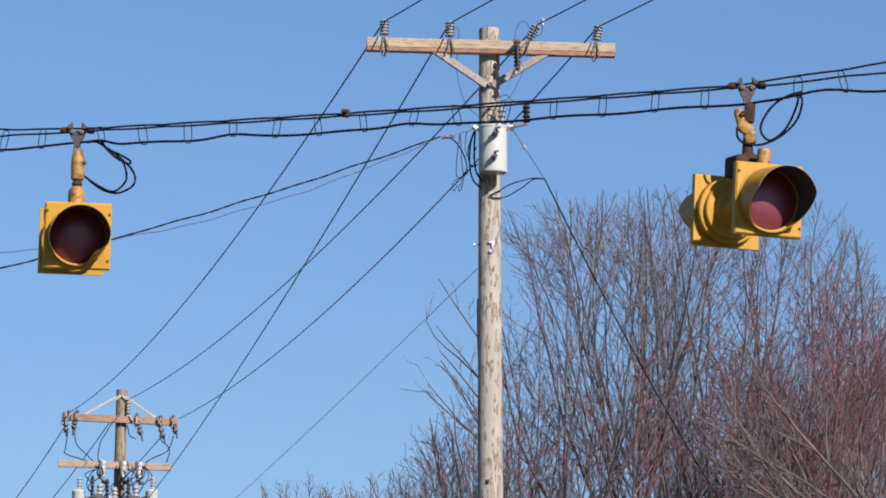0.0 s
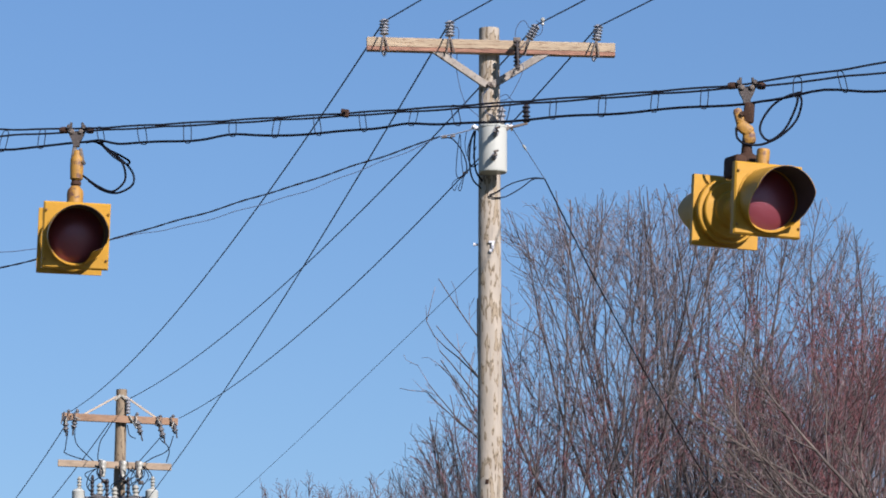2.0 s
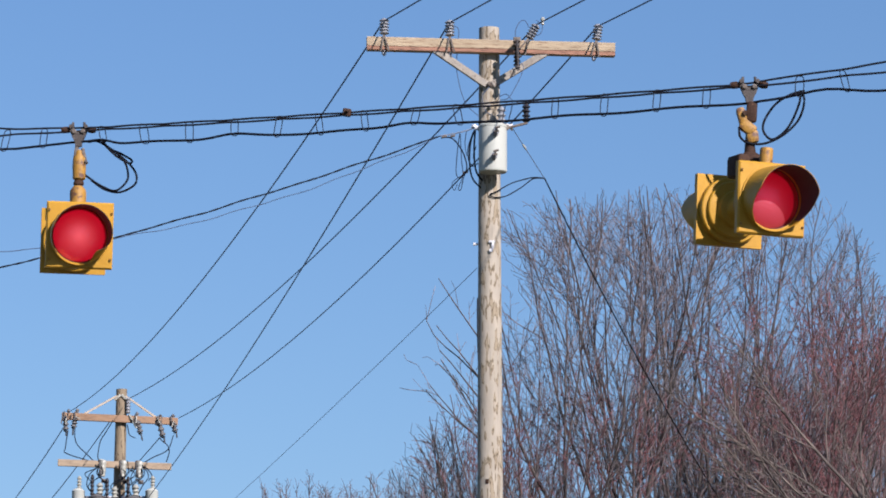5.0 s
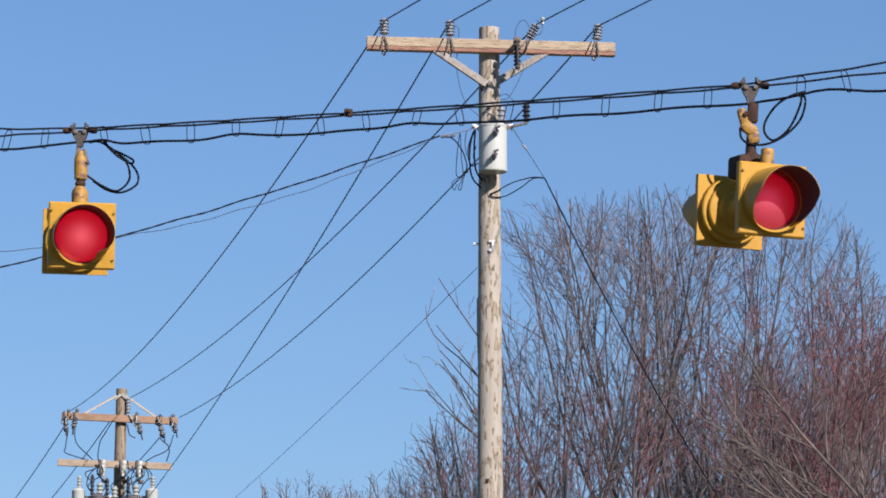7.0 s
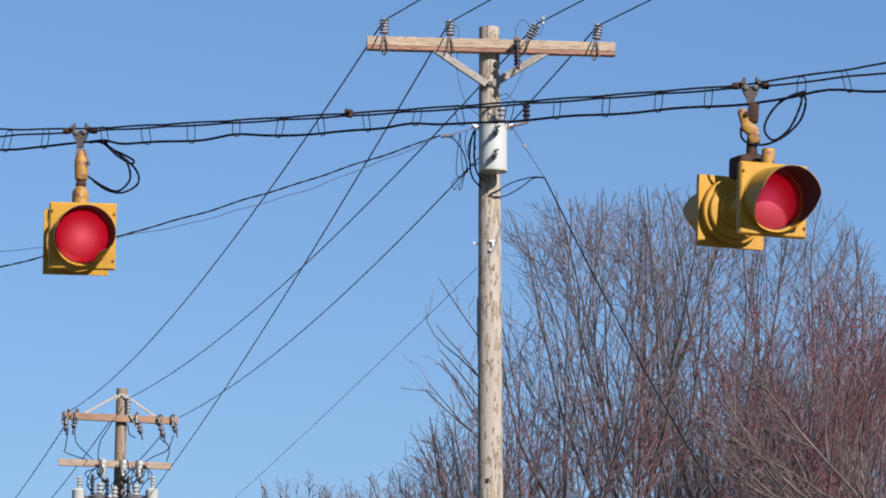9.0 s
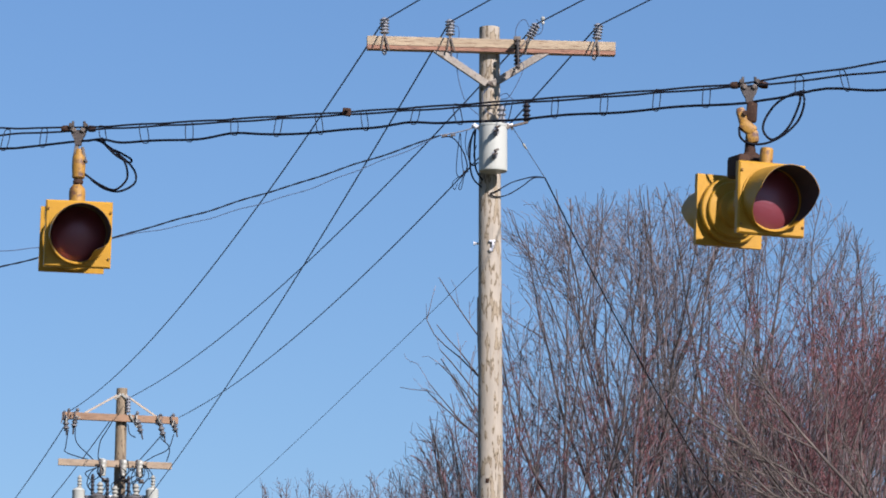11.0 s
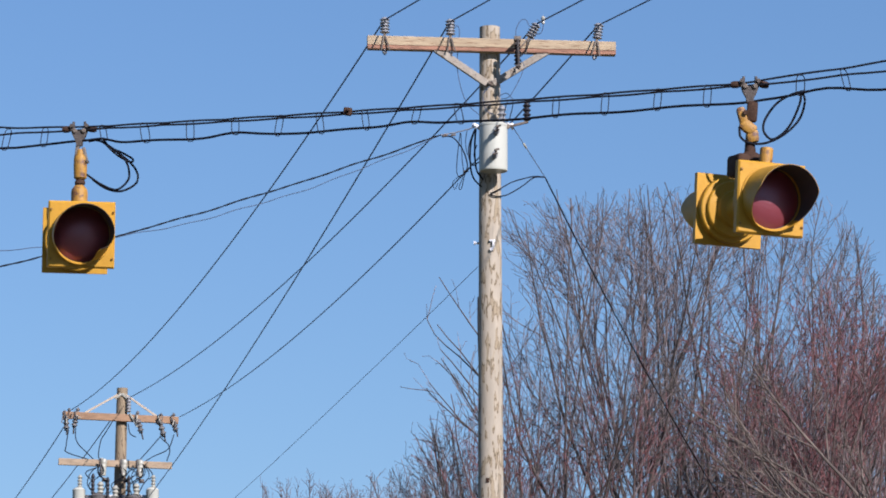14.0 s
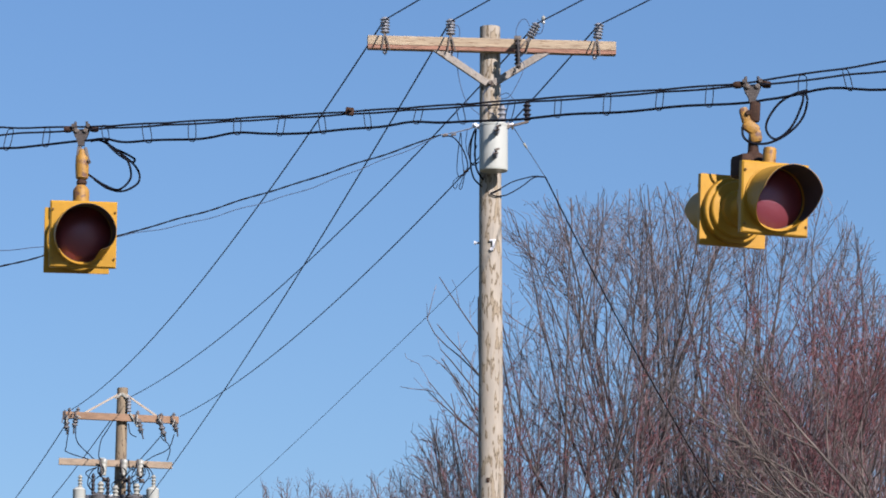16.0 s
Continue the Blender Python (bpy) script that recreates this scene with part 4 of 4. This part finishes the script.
left_loop = [[(0.05, 0, -0.068), (0.09, 0, -0.062), (0.13, -0.01, -0.078), (0.20, -0.02, -0.128), (0.245, -0.02, -0.175), (0.265, -0.02, -0.23), (0.26, -0.02, -0.285), (0.20, -0.02, -0.335), (0.12, -0.01, -0.305), (0.035, 0, -0.245)],
             [(0.12, 0, -0.07), (0.20, 0.01, -0.125), (0.28, 0.01, -0.195), (0.31, 0.01, -0.255), (0.295, 0, -0.305), (0.22, -0.01, -0.342), (0.14, -0.01, -0.325), (0.07, 0, -0.275)],
             [(0.125, 0, -0.05), (0.16, -0.01, -0.10), (0.23, -0.01, -0.135), (0.285, -0.015, -0.17), (0.27, -0.015, -0.185), (0.20, -0.02, -0.145), (0.13, -0.01, -0.075)]]
right_loop = [[(0.255, 0, -0.03), (0.265, -0.02, -0.09), (0.235, -0.03, -0.18), (0.16, -0.03, -0.255), (0.07, -0.02, -0.295), (-0.01, -0.03, -0.295), (-0.05, -0.03, -0.265), (-0.055, -0.02, -0.215)],
              [(0.25, 0, -0.03), (0.24, -0.01, -0.10), (0.185, -0.02, -0.215), (0.11, -0.02, -0.275), (0.065, -0.02, -0.24), (0.07, -0.01, -0.18), (0.125, -0.01, -0.10), (0.20, 0, -0.05), (0.27, 0, -0.03)]]
sig_l, slats_l = signal(CL, 9.5, 6.0, 0.8, (-0.008, 0.02, -0.585), left_loop, 0, "yellow flashing signal head with red lens, squarely facing")
sig_r, slats_r = signal(CR, 19.5, 3.0, 1.4, (-0.013, 0.0, -0.598), right_loop, 1, "yellow flashing signal head with red lens, turned sideways")


# ---- bare trees ----
def tubes_mesh(name, segs, sides, material, parent):
    """One mesh of many tapered tubes from rows (x0, y0, z0, x1, y1, z1, r0, r1)."""
    s = np.array(segs, dtype=np.float64)
    p, q = s[:, 0:3], s[:, 3:6]
    d = q - p
    d /= np.maximum(np.linalg.norm(d, axis=1, keepdims=True), 1e-9)
    ref = np.where(np.abs(d[:, 2:3]) > 0.9, [[1.0, 0, 0]], [[0, 0, 1.0]])
    u = np.cross(d, ref)
    u /= np.maximum(np.linalg.norm(u, axis=1, keepdims=True), 1e-9)
    w = np.cross(d, u)
    n = len(s)
    v = np.empty((n, 2, sides, 3))
    for k in range(sides):
        a = 2 * math.pi * k / sides
        o = u * math.cos(a) + w * math.sin(a)
        v[:, 0, k] = p + o * s[:, 6:7]
        v[:, 1, k] = q + o * s[:, 7:8]
    base = (np.arange(n) * 2 * sides)[:, None]
    k = np.arange(sides)
    f = np.stack([base + k, base + (k + 1) % sides, base + sides + (k + 1) % sides, base + sides + k], axis=2).reshape(-1)
    me = bpy.data.meshes.new(name)
    me.vertices.add(n * 2 * sides)
    me.vertices.foreach_set("co", v.reshape(-1))
    me.loops.add(len(f))
    me.loops.foreach_set("vertex_index", f.astype(np.int32))
    me.polygons.add(n * sides)
    me.polygons.foreach_set("loop_start", np.arange(0, len(f), 4, dtype=np.int32))
    me.polygons.foreach_set("use_smooth", np.ones(n * sides, dtype=bool))
    me.update(calc_edges=True)
    me.materials.append(material)
    ob = new(name, me)
    ob.parent = parent
    return ob


def tilt(rnd, d, angle):
    """d turned by about angle degrees to a random side."""
    o = d.orthogonal().normalized()
    o.rotate(Matrix.Rotation(rnd.uniform(0, 2 * math.pi), 3, d))
    return (d * math.cos(radians(angle)) + o * math.sin(radians(angle))).normalized()


def stand_top(x, y):
    """Height of the rounded top of the stand of trees, lower towards its open side."""
    u = x * 52 / y
    edge = 6.7 + 1.1 * u + 3.0 * max(0.0, u) ** 3
    return min(9.74 - 0.045 * (u - 3.3) ** 2 - 1.1 * max(0.0, u - 5.4) ** 2, edge) * y / 52 + 1.6


def grow(rnd, p, d, length, r, step, wander, lift, out, r_end, top=99.0, dome=0.11, at_=None):
    """A wandering branch that bends slowly upward and stops at the rounded top of the crown; returns its points."""
    n = max(2, int(length / step))
    way, first = [(p, d)], d.copy()
    for i in range(n):
        if p.z > top - dome * (p.x * p.x + p.y * p.y):
            break
        if at_ and p.z > stand_top(at_[0] + p.x, at_[1] + p.y) - at_[2]:
            break
        first = (first + Vector((0, 0, lift))).normalized()
        d = (d + (first - d) * 0.2 + Vector((rnd.gauss(0, wander), rnd.gauss(0, wander), rnd.gauss(0, wander)))).normalized()
        p = p + d * (length / n)
        way.append((p, d))
    pts, n = [], max(1, len(way) - 1)
    for i, ((p, _), (q, d)) in enumerate(zip(way, way[1:])):
        r0, r1 = r + (r_end - r) * i / n, r + (r_end - r) * (i + 1) / n
        out.append((*p, *q, r0, r1))
        pts.append((q, d, r1))
    return pts


def bare_tree(x, y, height, seed, stems, spread, label, bark, twig, dense=1.0, fork=3.0, low=5.6, lean=0.0, buds=0.0, thin=0.9, wide=1.0, lift=0.012, dome=0.06, longest=99.0, in_stand=True, girth=1.0, crook=0.055, first=0.5):
    """A bare tree: trunk, rising limbs, and on them branches, twigs and spurs, each kind finer and shorter than the last."""
    rnd = random.Random(seed)
    bough = TWIG if twig is RED_TWIG else twig
    tree = thing("tree", pose(x, y, 0, 0, 0, 0), label, "tree", "bare trees")
    trunk, boughs, fine, bud = [], [], [], []
    base = grow(rnd, Vector((0, 0, -0.2)), Vector((0, 0, 1)), fork, (0.09 + 0.010 * height) * girth, 0.3, 0.02, 0.03, trunk, (0.06 + 0.007 * height) * girth)
    tubes_mesh("trunk", trunk, 9, bark, tree)
    tip, _, r0 = base[-1]
    for k in range(stems):
        a = 2 * math.pi * (k + rnd.uniform(-0.3, 0.3)) / stems
        out_deg = spread * rnd.uniform(0.25, 1.0)
        d = Vector((math.cos(a) * math.sin(radians(out_deg)) + lean, math.sin(a) * math.sin(radians(out_deg)), math.cos(radians(out_deg)))).normalized()
        start = base[rnd.randrange(int(len(base) * first), len(base))][0]
        limb = []
        spot = (x, y, rnd.uniform(0.0, 0.45)) if in_stand else None
        full = (height - start.z) / max(0.45, d.z) * rnd.uniform(0.88, 1.12)
        axis = grow(rnd, start, d, min(full, longest * rnd.uniform(0.7, 1.0)), r0 * rnd.uniform(0.22, 0.38), 0.22, crook, lift, limb, 0.007 * thin, height, dome, spot)
        tubes_mesh("limb", limb, 6, bark, tree)
        branches = []
        for i, (p, dd, r) in enumerate(axis[4:]):
            if p.z < low - 1.2 or rnd.random() > (0.98 if p.z > height - 2.4 else 0.66) * dense:
                continue
            left = (len(axis) - 4 - i) * 0.22
            fl = min(2.5, 0.36 + left * rnd.uniform(0.32, 0.68)) * wide
            branches.append(grow(rnd, p, tilt(rnd, dd, rnd.uniform(18, 42)), fl, max(0.0062, min(0.014, r * 0.62)) * thin, 0.13, 0.050, 0.050, boughs, 0.0044 * thin, height + 0.15, dome, spot))
        branches.append(axis[-6:])
        for line in branches:
            for i, (p, dd, r) in enumerate(line):
                if p.z < low - 0.3 or rnd.random() > (0.95 if p.z > height - 2.0 else 0.76) * dense:
                    continue
                left = (len(line) - i) * 0.13
                sl = min(0.95, 0.14 + left * rnd.uniform(0.30, 0.75))
                side = grow(rnd, p, tilt(rnd, dd, rnd.uniform(20, 44)), sl, 0.0050 * thin, 0.085, 0.040, 0.05, fine, 0.0034 * thin, height + 0.3, dome, spot)
                for p2, d2, r2 in side:
                    if rnd.random() < (0.75 if p2.z > height - 2.2 else 0.5) * dense:
                        spur = grow(rnd, p2, tilt(rnd, d2, rnd.uniform(25, 52)), rnd.uniform(0.04, 0.20), 0.0040 * thin, 0.07, 0.035, 0.04, fine, 0.0032 * thin)
                    else:
                        spur = [(p2, d2, r2)]
                    for p3, d3, r3 in spur:
                        if rnd.random() < 0.6 * dense:
                            e = p3 + tilt(rnd, d3, rnd.uniform(30, 65)) * rnd.uniform(0.015, 0.04)
                            fine.append((*p3, *e, 0.0052 * thin, 0.0036 * thin))
                        if buds:
                            thick = buds * max(0.05, min(1.2, 4.0 * noise.noise(p3 * 0.9 + Vector((seed, 0, 0)))))
                            for _ in range(2):
                                if rnd.random() < thick:
                                    e = p3 + tilt(rnd, d3, 45) * rnd.uniform(0.025, 0.05)
                                    bud.append((*p3, *e, 0.0065, 0.0035))
    tagged(tubes_mesh("branchwork", boughs, 4, bough, tree), "", "", "", "stuff")
    tagged(tubes_mesh("crown", fine, 3, twig, tree), "", "", "", "stuff")
    if bud:
        tagged(tubes_mesh("bud", bud, 4, BUD, tree), "red swelling buds", "", "", "stuff")
    return tree


grey_tree = "bare grey-brown deciduous tree with fine rising twigs"
brown_tree = "low bare tree with dense dull brown twigs"
red_tree = "bare maple with reddish budding twigs"
for args in (
        (1.75, 51.5, 11.6, 61, 8, 33, grey_tree, BARK, TWIG, 0.66, 6.6, 7.2, -0.06, 0, 0.9, 1.0, 0.006, 0.06, 99.0, True, 0.6, 0.065, 0.72),
        (2.6, 53.0, 12.0, 12, 9, 36, grey_tree, BARK, TWIG, 0.68, 6.8, 7.2, -0.03, 0, 0.9, 1.0, 0.006, 0.06, 99.0, True, 0.6, 0.065, 0.72),
        (3.05, 55.5, 12.4, 51, 5, 24, grey_tree, BARK, TWIG, 0.64, 4.2, 7.2),
        (3.5, 53.5, 12.2, 13, 9, 36, grey_tree, BARK, TWIG, 0.62, 6.6, 6.8, 0.06, 0, 0.9, 1.0, 0.006, 0.06, 99.0, True, 0.6, 0.065, 0.72),
        (4.25, 56.0, 12.5, 52, 5, 26, grey_tree, BARK, TWIG, 0.64, 4.2, 7.4, 0.06),
        (4.35, 54.0, 12.1, 14, 7, 26, grey_tree, BARK, TWIG, 0.64, 4.2, 6.8, 0.24, 0, 0.9, 1.0, 0.003),
        (5.1, 55.0, 12.0, 19, 7, 24, grey_tree, BARK, TWIG, 0.66, 4.2, 6.8, 0.28, 0, 0.9, 1.0, 0.003),
        (6.2, 54.0, 11.5, 23, 8, 24, grey_tree, BARK, TWIG, 0.68, 3.8, 6.4, 0.28, 0, 0.9, 1.0, 0.003),
        (2.6, 50.0, 8.6, 15, 3, 24, red_tree, RED_BARK, RED_TWIG, 0.64, 3.4, 6.4, 0, 0.2),
        (3.5, 48.5, 9.1, 16, 6, 28, red_tree, RED_BARK, RED_TWIG, 0.72, 3.4, 6.0, 0.20, 0.4, 0.9, 1.0, 0.003),
        (4.5, 58.0, 9.7, 53, 8, 28, grey_tree, BARK, TWIG, 0.76, 3.6, 7.0),
        (4.4, 60.0, 9.0, 81, 7, 28, brown_tree, RED_BARK, BROWN_TWIG, 0.7, 3.6, 6.4),
        (5.2, 61.0, 9.2, 82, 10, 30, brown_tree, RED_BARK, BROWN_TWIG, 0.85, 3.6, 6.4),
        (6.7, 60.5, 9.4, 83, 10, 30, brown_tree, RED_BARK, BROWN_TWIG, 0.85, 3.6, 6.4),
        (5.6, 58.5, 10.0, 54, 8, 28, grey_tree, BARK, TWIG, 0.76, 3.6, 7.0),
        (7.1, 58.0, 10.0, 55, 8, 28, grey_tree, BARK, TWIG, 0.68, 3.6, 7.0),
        (4.5, 49.0, 9.35, 17, 8, 26, red_tree, RED_BARK, RED_TWIG, 0.72, 3.4, 6.0, 0.28, 0.4, 0.9, 1.0, 0.003),
        (5.5, 49.5, 9.4, 20, 9, 26, red_tree, RED_BARK, RED_TWIG, 0.70, 3.4, 5.8, 0.28, 0.4, 0.9, 1.0, 0.003),
        (1.3, 50.0, 8.1, 18, 7, 17, red_tree, RED_BARK, RED_TWIG, 0.60, 3.2, 6.0, 0, 0.2)):
    bare_tree(*args)
bare_tree(1.10, 53.0, 8.5, 21, 7, 23, "low bare shrubby tree with fine spreading twigs", BARK, TWIG, 0.66, 3.6, 6.2, -0.05)
bare_tree(1.0, 54.5, 8.2, 33, 10, 24, "low bare shrubby tree with fine spreading twigs", BARK, TWIG, 0.66, 3.6, 6.0, -0.07, 0, 0.9, 1.0, 0.004)
bare_tree(0.66, 52.0, 10.6, 72, 8, 12, "sparse bare tree with long branches spreading to its open side", BARK, TWIG, 0.5, 10.0, 7.2, -0.8, 0, 1.0, 0.8, 0.02, 0.03, 1.3, False, 0.3, 0.08, 0.78)
bare_tree(6.6, 44.0, 8.6, 22, 10, 32, "bare tree with crooked tan spreading branches", TAN_TWIG, TAN_TWIG, 0.62, 5.1, 4.6, -1.2, 0, 1.0, 0.8, 0.0, 0.0, 5.2, False, 0.9, 0.09, 0.6)
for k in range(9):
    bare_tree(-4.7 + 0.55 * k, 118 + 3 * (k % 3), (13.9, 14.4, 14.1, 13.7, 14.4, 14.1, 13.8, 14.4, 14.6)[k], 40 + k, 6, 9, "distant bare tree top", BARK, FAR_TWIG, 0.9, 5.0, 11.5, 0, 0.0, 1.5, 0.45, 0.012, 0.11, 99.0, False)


# ---- movement ----
PERIOD, FIRST, LIT = 1.066, 0.43, 0.50


def flash_rows(rest):
    """A slat shows an unlit side between flashes; in a flash the lamp flickers, bright in odd tenths of a second and red in even ones.
    Each change is a quarter turn from one film frame to the next."""
    states = []
    for tenth in range(161):
        lit = (tenth / 10 - FIRST) % PERIOD < LIT and tenth / 10 > FIRST
        states.append((1 if tenth % 2 else 2) if lit else 0)
    rows, side = [(0.0, rest)], 0
    for tenth in range(1, 161):
        now = states[tenth]
        if now:
            to = now
            steps = [to] if abs(to - side) == 1 else []
        elif states[tenth - 1]:
            steps = [0 if side == 1 else 3]
        elif states[min(160, tenth + 1)] and abs(states[tenth + 1] - side) != 1:
            # unlit to unlit, so that the next flash is one quarter turn away
            steps = [{(0, 2): -1, (3, 1): 4}[(side, states[tenth + 1])]]
        else:
            steps = []
        for to in steps:
            t = (3 * tenth - 2) / FPS
            rows.append((t, rest @ pose(0, 0, 0, 0, 0, 89.9 * side)))
            rows.append((t + 1 / FPS, rest @ pose(0, 0, 0, 0, 0, 89.9 * to)))
            side = {-1: 3, 4: 0}.get(to, to)
    return rows + [(16.0, rest @ pose(0, 0, 0, 0, 0, 89.9 * side))]


def motions():
    # sway of the span: seconds, metres to the right and up, degrees of swing
    def sway(home, rows):
        return [(t, Matrix.Translation((x, 0, z)) @ home @ pose(0, 0, 0, 0, -a, 0)) for t, x, z, a in rows]
    walk(span, sway(Matrix(), SPAN_ROWS))
    walk(sig_l, sway(Matrix.Translation(CL), LEFT_ROWS))
    walk(sig_r, sway(Matrix.Translation(CR), RIGHT_ROWS))
    for slat in slats_l + slats_r:
        walk(slat, flash_rows(slat.matrix_basis.copy()))


SPAN_ROWS = [
    (0, 0.0000, -0.0000, 0.00), (0.5, -0.0027, 0.0004, 0.00), (1, -0.0026, -0.0007, 0.00), (1.5, -0.0055, 0.0033, 0.00), (2, -0.0024, -0.0014, 0.00), (2.5, 0.0027, -0.0017, 0.00),
    (3, 0.0064, -0.0021, 0.00), (3.5, 0.0057, -0.0024, 0.00), (4, 0.0021, 0.0001, 0.00), (6.5, 0.0193, 0.0000, 0.00), (7, 0.0149, -0.0025, 0.00), (7.5, 0.0068, 0.0008, 0.00),
    (8, 0.0023, 0.0006, 0.00), (8.5, 0.0094, 0.0002, 0.00), (9, 0.0165, -0.0059, 0.00), (11.5, 0.0046, -0.0001, 0.00), (12, 0.0160, -0.0033, 0.00), (12.5, 0.0209, -0.0035, 0.00),
    (13, 0.0162, -0.0038, 0.00), (13.5, 0.0080, 0.0004, 0.00), (14, 0.0092, 0.0001, 0.00), (14.5, 0.0118, -0.0001, 0.00), (15, 0.0203, -0.0019, 0.00), (15.5, 0.0199, -0.0029, 0.00),
    (16, 0.0181, -0.0009, 0.00)]
LEFT_ROWS = [
    (0, 0.0000, -0.0000, 0.00), (0.5, -0.0021, 0.0016, -0.23), (1, -0.0030, -0.0000, 0.28), (1.5, -0.0065, 0.0035, 0.04), (2, -0.0034, -0.0002, -0.39), (2.5, 0.0034, -0.0031, 0.44),
    (3, 0.0056, -0.0021, 0.33), (3.5, 0.0026, -0.0012, -0.09), (4, 0.0004, -0.0015, 0.33), (6.5, 0.0202, 0.0001, 0.35), (7, 0.0146, -0.0048, 0.69), (7.5, 0.0053, 0.0026, 0.01),
    (8, 0.0017, 0.0010, -0.14), (8.5, 0.0086, 0.0014, 0.17), (9, 0.0157, -0.0080, 0.92), (11.5, 0.0040, 0.0029, -0.38), (12, 0.0165, -0.0046, -0.04), (12.5, 0.0231, -0.0042, 1.05),
    (13, 0.0136, -0.0039, 0.21), (13.5, 0.0059, 0.0004, 0.04), (14, 0.0081, -0.0031, 0.90), (14.5, 0.0123, 0.0005, 0.07), (15, 0.0205, -0.0018, 0.26), (15.5, 0.0221, -0.0026, 1.12),
    (16, 0.0164, -0.0035, 0.84)]
RIGHT_ROWS = [
    (0, 0.0000, -0.0000, 0.00), (0.5, -0.0007, 0.0018, -0.07), (1, -0.0009, -0.0007, -0.03), (1.5, -0.0044, 0.0027, 0.08), (2, -0.0017, -0.0016, -0.27), (2.5, 0.0052, -0.0039, -0.15),
    (3, 0.0097, -0.0036, 0.47), (3.5, 0.0071, -0.0028, -0.51), (4, 0.0039, 0.0006, 0.31), (6.5, 0.0225, 0.0003, 0.13), (7, 0.0159, -0.0043, 0.07), (7.5, 0.0086, -0.0005, -0.10),
    (8, 0.0045, 0.0003, -0.40), (8.5, 0.0120, -0.0025, -0.02), (9, 0.0169, -0.0059, 0.45), (11.5, 0.0084, -0.0033, 0.13), (12, 0.0184, -0.0049, -0.50), (12.5, 0.0215, -0.0057, 0.38),
    (13, 0.0201, -0.0048, 0.15), (13.5, 0.0091, -0.0030, -0.01), (14, 0.0109, -0.0029, -0.28), (14.5, 0.0154, -0.0045, 0.40), (15, 0.0226, -0.0064, 0.23), (15.5, 0.0202, -0.0038, 0.24),
    (16, 0.0209, -0.0044, 0.48)]
motions()
